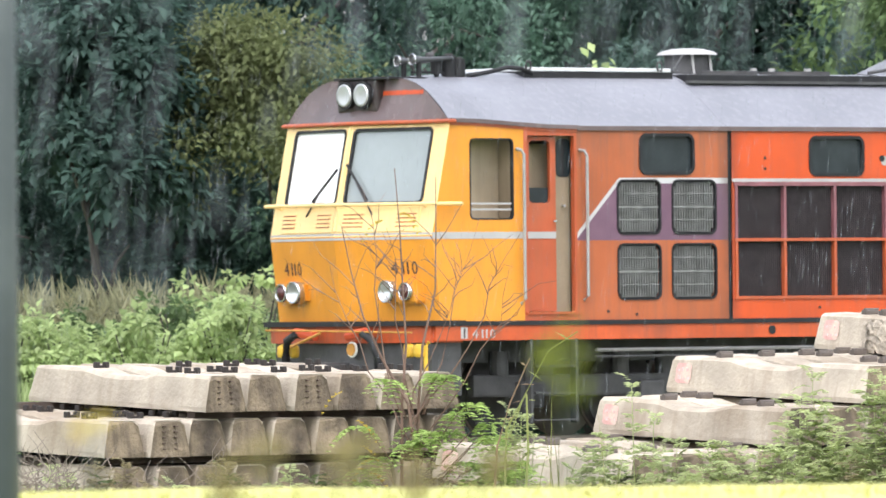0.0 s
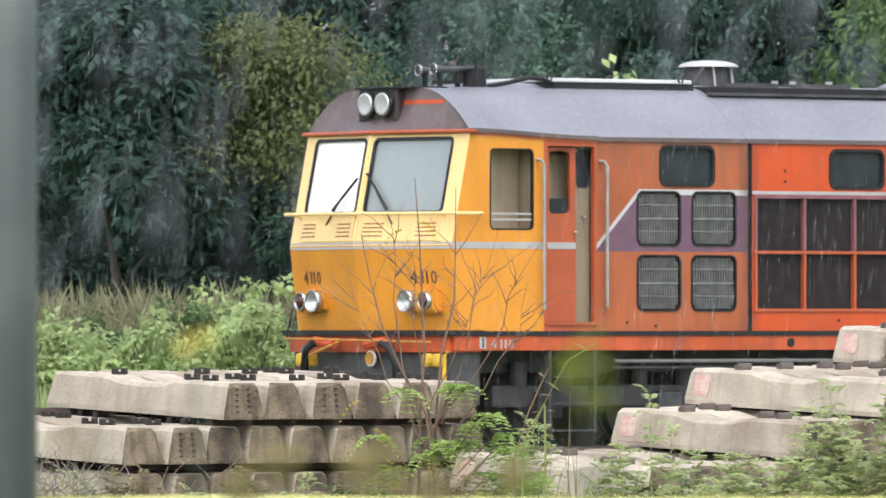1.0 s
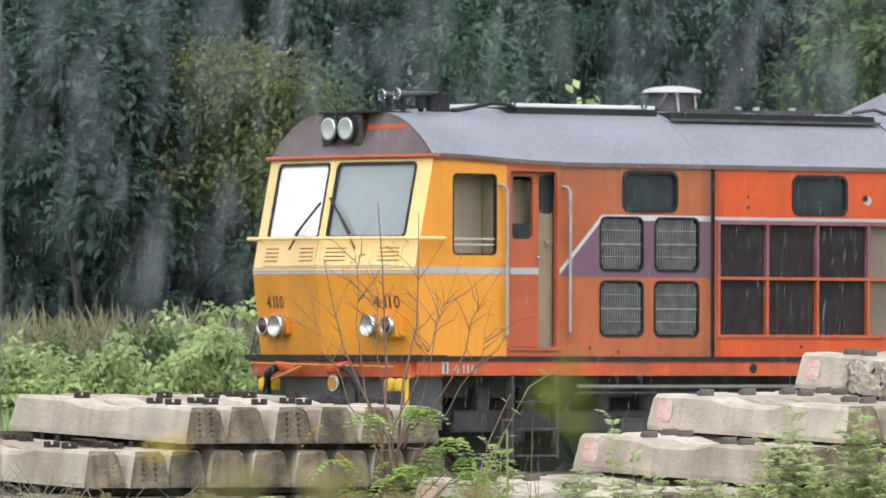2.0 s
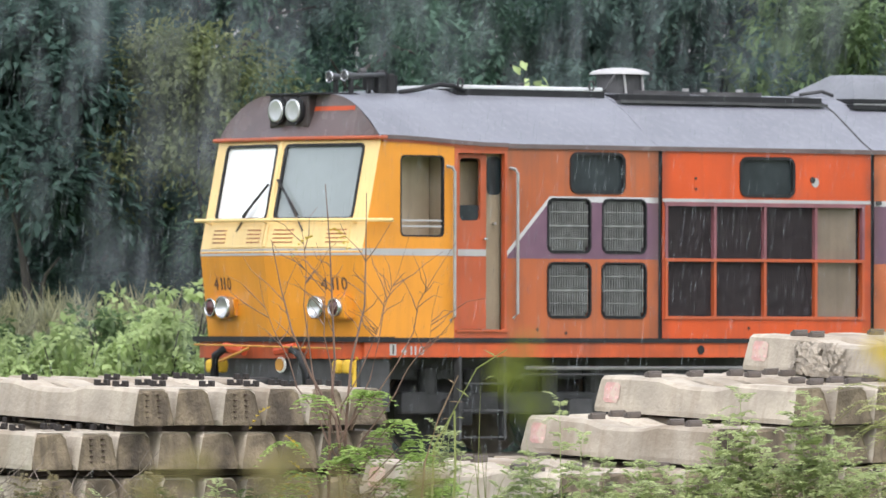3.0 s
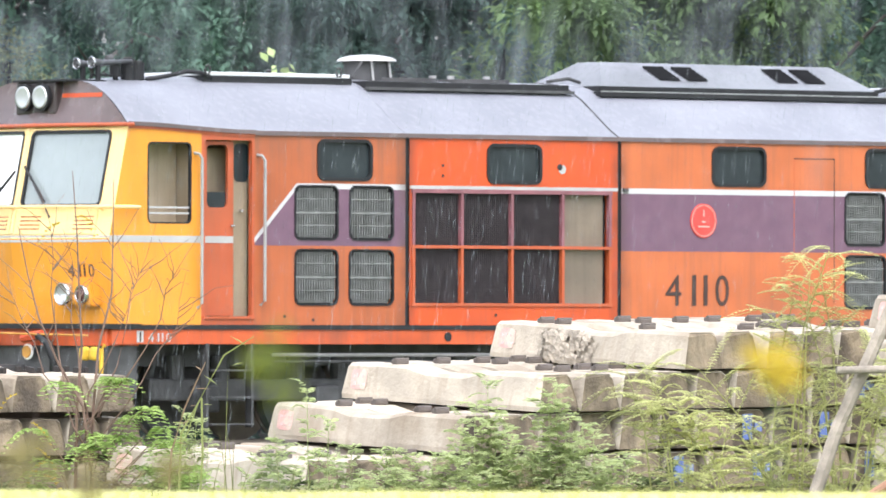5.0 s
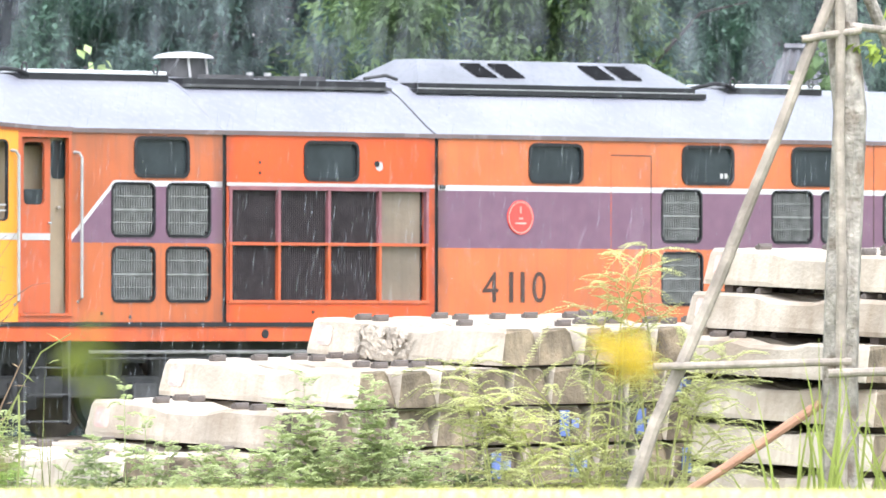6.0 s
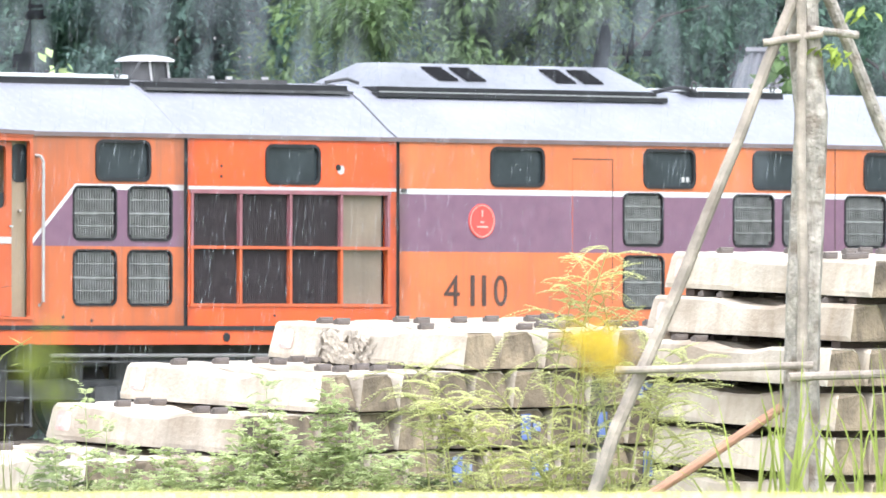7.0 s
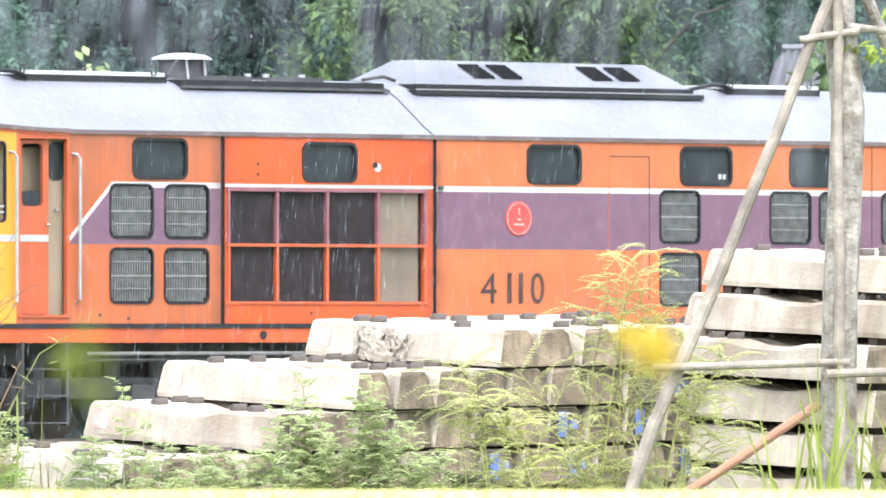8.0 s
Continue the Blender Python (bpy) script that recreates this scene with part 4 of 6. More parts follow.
def sleeper_mesh(seed):
    """A prestressed sleeper along y: trapezoid section, waisted in the middle, chipped edges."""
    rng = random.Random(seed)
    stations = ((0.0, 0.150, 0.100, 0.232), (0.03, 0.152, 0.104, 0.240), (0.30, 0.150, 0.104, 0.240), (0.55, 0.148, 0.104, 0.238), (0.72, 0.138, 0.100, 0.206), (0.90, 0.134, 0.098, 0.200),
                (1.08, 0.138, 0.100, 0.206), (1.25, 0.148, 0.104, 0.238), (1.50, 0.150, 0.104, 0.240), (1.77, 0.152, 0.104, 0.240), (1.80, 0.150, 0.100, 0.232))
    verts, faces, idx = [], [], []
    for k, (y, wb, wt, h) in enumerate(stations):
        y *= SL / 1.80
        j = lambda s=0.004: rng.uniform(-s, s)
        h *= SH / 0.24
        yy = y + (0.035 if k == 0 else -0.035 if k == len(stations) - 1 else 0)
        verts += [(-wb + j(), y, 0.0), (-wb + j(), y, 0.03), (-wt - 0.012 + j(), y * 0.5 + yy * 0.5, h - 0.022 + j()), (-wt + 0.012, yy, h + j(0.002)),
                  (wt - 0.012, yy, h + j(0.002)), (wt + 0.012 + j(), y * 0.5 + yy * 0.5, h - 0.022 + j()), (wb + j(), y, 0.03), (wb + j(), y, 0.0)]
    for k in range(len(stations) - 1):
        for i in range(8):
            a, b = k * 8 + i, k * 8 + (i + 1) % 8
            faces.append((a, b, b + 8, a + 8))
            idx.append(0)
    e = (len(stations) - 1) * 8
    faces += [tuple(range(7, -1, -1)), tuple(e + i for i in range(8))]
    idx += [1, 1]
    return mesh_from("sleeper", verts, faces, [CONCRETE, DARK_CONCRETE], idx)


SLEEPERS = [sleeper_mesh(s) for s in range(6)]


def clip_mesh(kind):
    """A pair of sprung clips, or the rounded cap of a later pattern."""
    bm = bmesh.new()
    if kind == "pair":
        for x in (-0.036, 0.036):
            box(bm, x - 0.013, x + 0.013, -0.022, 0.022, -0.004, 0.034, 0.005)
        box(bm, -0.028, 0.028, -0.008, 0.008, -0.004, 0.013)
    else:
        box(bm, -0.052, 0.052, -0.026, 0.026, -0.005, 0.026, 0.008)
        rod(bm, [(-0.055, -0.012, 0.028), (0.055, -0.012, 0.028)], 0.010, 6)
    me = bpy.data.meshes.new("clip")
    bm.to_mesh(me)
    bm.free()
    me.materials.append(CLIP_BLACK if kind == "pair" else CLIP_STEEL)
    return me


def end_marks():
    bm = bmesh.new()
    for x in (-0.045, 0.045):
        for z in (0.05, 0.085, 0.12, 0.155, 0.19):
            slab(bm, lambda a, b, d: (a, d, b), x - 0.009, x + 0.009, z - 0.0025, z + 0.0025, -0.0015 + 0.012 * z, 0.03)
    me = bpy.data.meshes.new("wire_ends")
    bm.to_mesh(me)
    bm.free()
    me.materials.append(NUMBER_INK)
    return me


CLIP_PAIR, CLIP_CAP, WIRES = clip_mesh("pair"), clip_mesh("cap"), end_marks()
_srng = random.Random(5)


def sleeper(x, y, z, group, mark=None, wires=False, lean=Matrix()):
    """One sleeper whose near end stands at (x, y), with its rail clips and wire ends."""
    ob = new("sleeper", _srng.choice(SLEEPERS))
    ob.matrix_basis = lean @ pose(x + 0.15, y + _srng.uniform(-0.03, 0.03), z, 0, 0, _srng.uniform(-0.9, 0.9))
    look_of = "pale concrete sleeper with pink paint mark" if mark == "pink" else "stained concrete sleeper with blue daub on its end" if mark == "blue" else "weathered grey concrete railway sleeper in a stack"
    tagged(ob, look_of, "sleeper", group)
    for yy in (0.38, 0.56, 1.36, 1.54):
        if _srng.random() < 0.25:
            continue
        c = new("rail_clip", CLIP_PAIR if group.startswith("left") else CLIP_CAP)
        c.parent, c.location = ob, (_srng.uniform(-0.02, 0.02), yy, SH + 0.003)
    if wires:
        w = new("wire_end_marks", WIRES)
        w.parent = ob
        w["kind"] = "stuff"
    if mark:
        bm = bmesh.new()
        if mark == "pink":
            tilt = lambda a, b, d: (-0.156 + 0.034 * b / 0.2 + d, a, b)
            sheet(bm, [(a + 0.012 * math.sin(9 * b * 20) * 0.4, b) for a, b in round_loop(1.69, 1.84, 0.060, 0.185, 0.03)], tilt, -0.003)
            part("paint_mark", bm, PINK, ob, "faded pink paint mark")
            bm = bmesh.new()
            for k in range(3):
                slab(bm, tilt, 1.705 + 0.04 * k + _srng.uniform(-0.01, 0.01), 1.725 + 0.042 * k, 0.085, 0.092 + _srng.uniform(0, 0.02), -0.007, -0.004)
                slab(bm, tilt, 1.72 + 0.04 * k + _srng.uniform(-0.01, 0.01), 1.738 + 0.042 * k, 0.135, 0.142 + _srng.uniform(0, 0.02), -0.007, -0.004)
            tagged(part("stencil_marks", bm, FADED_STENCIL, ob), kind="stuff")
        else:
            slab(bm, lambda a, b, d: (a, d + 0.15 * b * 0.1, b), -0.075, 0.0, 0.04, 0.20, -0.012, -0.002)
            slab(bm, lambda a, b, d: (a, d + 0.15 * b * 0.1, b), 0.02, 0.08, 0.09, 0.15, -0.012, -0.002)
            part("paint_mark", bm, BLUE, ob, "blue paint daub")
    return ob


def stack(group, layers, y, pitch_z, blue=(), far_up=0.0, right_up=0.0, marked=0, top_pitch=PITCH):
    """layers: (first x, count, height of the layer's underside), top layer first; the whole stack leans a little on the uneven ground."""
    pivot = (layers[0][0], y, layers[0][2])
    lean = Matrix.Translation(pivot) @ pose(0, 0, 0, far_up, -right_up, 0) @ Matrix.Translation(pivot).inverted()
    for k, (x0, n, z) in enumerate(layers):
        for i in range(n):
            m = "pink" if i == 0 and k < marked else "blue" if (k, i) in blue else None
            sleeper(x0 + (PITCH if k else top_pitch) * i, y, z, group, m, group == "left stack of sleepers" and k < 2 and i < 3 and (i + k) % 2 == 0, lean)
        gap = pitch_z - SH
        for yy in (0.20, 1.70):
            b = part("batten", boxed(x0 + (0.04 if yy < 1 or marked else -0.32), x0 + PITCH * n - 0.04, y + yy - 0.04, y + yy + 0.04, z - gap, z), BATTEN, None)
            b.matrix_basis = lean
            tagged(b, "dark wet timber batten between sleeper layers", "batten", "battens of the stacks")


stack("left stack of sleepers", [(-25.60, 6, 1.087), (-26.34, 9, 0.815), (-26.30, 9, 0.53), (-26.30, 9, 0.24), (-26.30, 9, -0.05)], -31.2, 0.272, (), 2.2, 0.0, 0, 0.337)
stack("stepped stack of sleepers", [(-21.68, 7, 1.365), (-22.86, 11, 1.123), (-23.48, 13, 0.881), (-24.68, 17, 0.630), (-24.68, 17, 0.388), (-24.68, 17, 0.146)], -34.29, 0.242, {(1, 8), (2, 7), (2, 9), (2, 12), (1, 10), (3, 11), (3, 14), (3, 9)}, 2.2, 0.8, 4)
stack("tall stack of sleepers", [(-19.855, 5, 1.817), (-19.985, 5, 1.543), (-20.195, 5, 1.269), (-20.15, 5, 0.995), (-20.15, 5, 0.721), (-20.15, 5, 0.447), (-20.15, 5, 0.173)], -36.0, 0.274, (), 2.0, 0.3, 2)


# ---- plants ----
def spot(u, d, z):
    """The place u metres right of and d metres ahead along the main line of sight, at height z."""
    return np.array([EYE[0] + 0.62932 * d + 0.77715 * u, EYE[1] + 0.77715 * d - 0.62932 * u, z])


def leaf_material(name, base, rough=0.62, islands=0.12, through_light=0.5):
    m = material(name, base, rough, 0, 0.9, 0.4, 5, 0.0, islands=islands)
    bs = m.node_tree.nodes["Principled BSDF"]
    bs.inputs["Specular IOR Level"].default_value = 0.22
    nt = m.node_tree
    tr, mx = nt.nodes.new("ShaderNodeBsdfTranslucent"), nt.nodes.new("ShaderNodeMixShader")
    nt.links.new(bs.inputs["Base Color"].links[0].from_socket, tr.inputs["Color"])
    mx.inputs[0].default_value = through_light
    nt.links.new(bs.outputs[0], mx.inputs[1])
    nt.links.new(tr.outputs[0], mx.inputs[2])
    nt.links.new(mx.outputs[0], nt.nodes["Material Output"].inputs["Surface"])
    return m


def leaf_mesh(name, P, D, Nn, length, width, mat, fold=0.18):
    """Many bent leaves in one mesh: base points P, directions D, face normals Nn."""
    n = len(P)
    P, D, Nn = np.asarray(P, float), np.asarray(D, float), np.asarray(Nn, float)
    D = D / np.maximum(1e-6, np.linalg.norm(D, axis=1))[:, None]
    S = np.cross(D, Nn)
    S = S / np.maximum(1e-6, np.linalg.norm(S, axis=1))[:, None]
    U = np.cross(S, D)
    length = np.broadcast_to(np.asarray(length, float), (n,))[:, None]
    width = np.broadcast_to(np.asarray(width, float), (n,))[:, None]
    mid = P + D * length * 0.45
    V = np.empty((n, 4, 3))
    V[:, 0], V[:, 2] = P, P + D * length - U * length * 0.12
    V[:, 1], V[:, 3] = mid + S * width / 2 + U * width * fold, mid - S * width / 2 + U * width * fold
    me = bpy.data.meshes.new(name)
    me.vertices.add(4 * n)
    me.vertices.foreach_set("co", V.reshape(-1))
    tri = (np.arange(n)[:, None] * 4 + np.array([0, 1, 2, 0, 2, 3])[None]).reshape(-1)
    me.loops.add(6 * n)
    me.loops.foreach_set("vertex_index", tri.astype(np.int32))
    me.polygons.add(2 * n)
    me.polygons.foreach_set("loop_start", np.arange(0, 6 * n, 3, dtype=np.int32))
    me.materials.append(mat)
    me.update(calc_edges=True)
    me.validate()
    return me


def clump_leaves(rng, centres, radius, per, leaf, droop=0.4):
    """Leaves scattered on the shells of clumps, turned outwards and a little down."""
    n = len(centres) * per
    C = np.repeat(np.asarray(centres), per, axis=0)
    r = np.repeat(np.broadcast_to(np.asarray(radius, float), (len(centres),)), per)
    v = rng.normal(size=(n, 3))
    v /= np.linalg.norm(v, axis=1)[:, None]
    P = C + v * (r * rng.uniform(0.35, 1.05, n))[:, None] * np.array([1, 1, 0.75])
    D = v + rng.normal(size=(n, 3)) * 0.4 + np.array([0, 0, -droop])
    Nn = v * 0.6 + np.array([0, 0, 1.0]) + rng.normal(size=(n, 3)) * 0.28
    L = leaf * rng.uniform(0.65, 1.25, n)
    return P, D, Nn, L


BARK = material("grey_brown_bark", (0.055, 0.048, 0.042), 0.9, 0, 6, 0.35, 30, 0.6)
# tree leaf colours are lifted and greyed to carry some of the rain haze
LEAF_DARK = leaf_material("dark_green_leaves", (0.095, 0.156, 0.132))
LEAF_DEEP = leaf_material("deep_green_leaves", (0.064, 0.114, 0.094))
LEAF_MID = leaf_material("green_leaves", (0.100, 0.180, 0.128))
LEAF_OLIVE = leaf_material("olive_leaves", (0.175, 0.205, 0.09))
LEAF_LIGHT = leaf_material("light_green_leaves", (0.15, 0.225, 0.095))
LEAF_SHRUB = leaf_material("bright_shrub_leaves", (0.50, 0.63, 0.28), through_light=0.5)
LEAF_HERB = leaf_material("herb_leaves", (0.56, 0.64, 0.31), islands=0.25, through_light=0.55)
LEAF_YELLOW = leaf_material("yellow_green_fronds", (0.72, 0.73, 0.33), through_light=0.5)
STRAW = leaf_material("dry_grass", (0.42, 0.41, 0.25))


def tree(u, d, height, spread, mat, leaf, clumps, per, seed, label, low=0.8):
    """A tree: tapered trunk with limbs, and a crown of leaf clumps with gaps between them."""
    rng = np.random.default_rng(seed)
    t = thing("tree", label, "tree", "trees behind the track", at=tuple(spot(u, d, 0)))
    bm = bmesh.new()
    bend = rng.normal(size=2) * 0.25
    trunk = [(bend[0] * (k / 6) ** 2, bend[1] * (k / 6) ** 2, height * 0.62 * k / 6 - 0.1) for k in range(7)]
    rod(bm, trunk, 0.11, 8, True, 0.3)
    tips = []
    for k in range(9):
        s = trunk[1 + k % 6]
        a = k * 2.4 + rng.uniform(-0.4, 0.4)
        ln = spread * rng.uniform(0.3, 0.65)
        e = (s[0] + ln * math.cos(a), s[1] + ln * math.sin(a), s[2] + rng.uniform(0.2, 1.2))
        m = ((s[0] + e[0]) / 2, (s[1] + e[1]) / 2, (s[2] + e[2]) / 2 + 0.25)
        rod(bm, [s, m, e], 0.04, 6, True, 0.3)
        tips += [m, e]
    part("trunk", bm, BARK, t)
    # clumps gather round a few boughs, so that the crown has lumps and hollows
    boughs = np.array([[math.cos(a) * spread * r, math.sin(a) * spread * r, z] for a, r, z in
                       zip(rng.uniform(0, 6.28, clumps // 5 + 1), rng.uniform(0.25, 0.95, clumps // 5 + 1), rng.uniform(low, height, clumps // 5 + 1))])
    cs = boughs[rng.integers(0, len(boughs), clumps)] + rng.normal(size=(clumps, 3)) * np.array([0.42, 0.42, 0.30]) * spread / 2
    shrink = np.clip(1.25 - np.maximum(0, (cs[:, 2] - height * 0.6) / (height * 0.5)), 0.35, 1)
    cs[:, :2] *= shrink[:, None]
    cs[:, 2] = np.clip(cs[:, 2], 0.3, height)
    P, D, Nn, L = clump_leaves(rng, cs, rng.uniform(0.3, 0.62, clumps), per, leaf)
    crown = new("crown", leaf_mesh("crown", P, D, Nn, L, L * 0.5, mat))
    crown.parent = t
    return t


def build_trees():
    spec = [(-9.4, 124, 8.0, 2.0, LEAF_DEEP, 0.16, 80, 0.8), (-7.4, 120, 5.6, 1.2, LEAF_DEEP, 0.19, 70, 3.2), (-7.0, 125, 7.5, 1.9, LEAF_DEEP, 0.17, 80, 0.8), (-5.3, 127, 8.5, 2.2, LEAF_DEEP, 0.15, 80, 0.8), (-5.5, 120, 5.2, 1.35, LEAF_OLIVE, 0.105, 84, 3.5),
            (-3.6, 123, 8.0, 1.9, LEAF_MID, 0.14, 80, 0.8), (-1.6, 126, 8.0, 2.0, LEAF_MID, 0.14, 80, 0.8), (0.2, 124, 8.5, 1.7, LEAF_DARK, 0.14, 80, 0.8), (2.8, 122, 7.0, 1.5, LEAF_LIGHT, 0.15, 70, 2.5), (4.4, 122, 6.8, 1.4, LEAF_LIGHT, 0.14, 70, 2.5),
            (3.2, 128, 8.6, 2.2, LEAF_MID, 0.14, 80, 0.8), (5.6, 124, 8.0, 1.9, LEAF_MID, 0.14, 80, 0.8), (7.4, 126, 8.4, 2.1, LEAF_MID, 0.14, 80, 0.8), (9.3, 124, 8.0, 2.0, LEAF_MID, 0.14, 80, 0.8), (11.4, 126, 8.4, 2.2, LEAF_MID, 0.14, 75, 0.8)]
    names = {id(LEAF_MID): "tall green broadleaf tree wet with rain", id(LEAF_DEEP): "tall deep green tree in shade and rain", id(LEAF_DARK): "tall dark green tree in the rain", id(LEAF_OLIVE): "olive green bushy tree with small leaves", id(LEAF_LIGHT): "light green feathery tree above the roofline"}
    for i, (u, d, h, s, m, leaf, c, low) in enumerate(spec):
        tree(u, d, h, s, m, leaf, 2 * c, 85, 40 + i, names[id(m)], low)
    # dense wood behind them
    rng = np.random.default_rng(3)
    n = 4300
    cs = np.array([spot(u, d, z) for u, d, z in zip(rng.uniform(-17, 20, n), rng.uniform(131, 141, n), rng.uniform(0.2, 10.5, n))])
    P, D, Nn, L = clump_leaves(rng, cs, rng.uniform(0.5, 0.95, n), 95, 0.23)
    wood = new("far_wood", leaf_mesh("far_wood", P, D, Nn, L, L * 0.55, LEAF_DARK))
    tagged(wood, "dark dense wood behind the trees", "wood", kind="stuff")


build_trees()


def build_far_house():
    """A small house behind the trees, of which the corrugated hipped roof shows over the train."""
    house = thing("house", "small house with a grey corrugated roof behind the train", "house", at=tuple(spot(7.35, 118.6, 0)))
    right, ahead = Vector((0.777, -0.629, 0)), Vector((0.629, 0.777, 0))
    P = lambda u, d, z: right * u + ahead * d + Vector((0, 0, z))
    ring_lo, ring_hi = [P(-0.7, -0.9, 3.2), P(0.7, -0.9, 3.2), P(0.7, 0.9, 3.2), P(-0.7, 0.9, 3.2)], [P(-0.7, -0.9, -0.05), P(0.7, -0.9, -0.05), P(0.7, 0.9, -0.05), P(-0.7, 0.9, -0.05)]
    bm = bmesh.new()
    lo, hi = [bm.verts.new(v) for v in ring_hi], [bm.verts.new(v) for v in ring_lo]
    for i in range(4):
        bm.faces.new((lo[i], lo[(i + 1) % 4], hi[(i + 1) % 4], hi[i]))
    part("wall", bm, material("grey_plaster", (0.30, 0.29, 0.28), 0.9, 0, 3, 0.3, 30, 0.2), house)
    tin = material("grey_corrugated_sheet", (0.10, 0.10, 0.115), 0.6, 0.2, 3, 0.35, 30, 0.1, 0.4, (0.10, 0.09, 0.09), 0.5)
    corners = [P(-1.0, -1.3, 3.0), P(1.0, -1.3, 3.0), P(1.0, 1.3, 3.0), P(-1.0, 1.3, 3.0)]
    r0, r1 = P(-0.42, 0, 4.9), P(0.42, 0, 4.9)
    bm = bmesh.new()
    c, a, b = [bm.verts.new(v) for v in corners], bm.verts.new(r0), bm.verts.new(r1)
    for f in ((c[0], c[1], b, a), (c[1], c[2], b), (c[2], c[3], a, b), (c[3], c[0], a)):
        bm.faces.new(f)
    roof = part("roof", bm, tin, house, "grey corrugated hipped roof")
    bm = bmesh.new()
    up = Vector((0, 0, 0.02))
    for k in range(1, 10):
        f = k / 10
        rod(bm, [corners[0].lerp(corners[1], f) + up, r0.lerp(r1, f) + up], 0.035, 5)
        rod(bm, [corners[3].lerp(corners[0], f) + up, r0 + (corners[3].lerp(corners[0], f) - r0) * 0.08 + up], 0.035, 5)
    tagged(part("corrugation", bm, tin, roof), kind="stuff")
    part("ridge_cap", rod(bmesh.new(), [r0 + up, r1 + up], 0.06, 6), tin, roof)


build_far_house()


def shrub(u, d, z, r, mat, leaf, clumps, per, seed, label, group, base=0.0, flat=0.8):
    """A low shrub: a few stems from the ground and clumps of broad leaves."""
    rng = np.random.default_rng(seed)
    t = thing("shrub", label, "shrub", group, at=tuple(spot(u, d, base)))
    for k in range(4):
        a = k * 1.6
        part("stem", rod(bmesh.new(), [(0, 0, -0.03), (0.2 * r * math.cos(a), 0.2 * r * math.sin(a), z * 0.5), (0.5 * r * math.cos(a), 0.5 * r * math.sin(a), z * 0.85)], 0.02, 5, True, 0.4), BARK, t)
    a, q = rng.uniform(0, 6.28, clumps), np.sqrt(rng.uniform(0, 1, clumps))
    hz = z * (0.15 + 0.85 * rng.uniform(0, 1, clumps) ** 0.7 * np.sqrt(np.maximum(0.05, 1 - 0.75 * q ** 2)))
    cs = np.stack([r * q * np.cos(a), r * q * np.sin(a), hz * flat / 0.8], 1)
    P, D, Nn, L = clump_leaves(rng, cs, rng.uniform(0.10, 0.22, clumps), per, leaf, 0.5)
    o = new("foliage", leaf_mesh("foliage", P, D, Nn, L, L * 0.62, mat))
    o.parent = t
    return t


def build_left_shrubs():
    rng = np.random.default_rng(8)
    for i in range(17):
        f = i / 16
        u, d = -8.6 + 3.5 * f + rng.uniform(-0.2, 0.2), rng.uniform(107, 113)
        z = 1.72 + 0.60 * f ** 3 + rng.uniform(-0.3, 0.1)
        shrub(u, d, z, 0.75, LEAF_SHRUB if i % 3 else LEAF_LIGHT, 0.11, 64, 46, 100 + i, "bright green broad-leaved shrub in tall grass", "shrubs by the track")
    n = 4200
    P = np.array([spot(u, d, z) for u, d, z in zip(rng.uniform(-9.5, -4.6, n), rng.uniform(113, 117, n), rng.uniform(0.9, 1.80, n))])
    D = rng.normal(size=(n, 3)) * 0.5 + np.array([0, 0, 1.0])
    L = rng.uniform(0.3, 0.55, n)
    g = new("dry_grass", leaf_mesh("dry_grass", P, D, rng.normal(size=(n, 3)), L, 0.010, STRAW))
    tagged(g, "dry brownish tall grass behind the shrubs", "grass", kind="stuff")
    n = 9000
    P = np.array([spot(u, d, 0.0) for u, d in zip(rng.uniform(-10, -3.5, n), rng.uniform(98, 117, n))])
    D = rng.normal(size=(n, 3)) * 0.3 + np.array([0, 0, 1.0])
    L = rng.uniform(0.4, 1.15, n)
    g = new("tall_grass", leaf_mesh("tall_grass", P, D, rng.normal(size=(n, 3)), L, 0.03, LEAF_SHRUB))
    tagged(g, "tall green grass beside the track", "grass", kind="stuff")


build_left_shrubs()
shrub(7.2, 115.5, 4.95, 0.40, LEAF_LIGHT, 0.24, 40, 30, 77, "tall light green plant with arching leaves behind the train", "")
shrub(-1.24, 110, 4.95, 0.18, LEAF_SHRUB, 0.15, 9, 14, 78, "slender plant with bright young leaves behind the train", "")


def frond(acc, base, way, length, pairs, leaflet, sag=0.25, rng=None):
    """A pinnate leaf: leaflets in pairs along a drooping midrib. Adds to acc lists and returns the midrib."""
    way = Vector(way).normalized()
    side = way.cross(Vector((0, 0, 1)))
    side = side.normalized() if side.length > 0.05 else Vector((1, 0, 0))
    rib = []
    for k in range(pairs + 1):
        f = k / pairs
        p = Vector(base) + way * length * f - Vector((0, 0, 1)) * sag * length * f * f
        rib.append(p)
        if k:
            s = leaflet * (1 - 0.55 * abs(f - 0.45))
            for sg in (1, -1):
                acc[0].append(p)
                acc[1].append(side * sg + way * 0.45 + Vector((0, 0, rng.uniform(-0.35, 0.05))))
                acc[2].append(Vector((rng.uniform(-0.3, 0.3), rng.uniform(-0.3, 0.3), 1)))
                acc[3].append(s)
    return rib


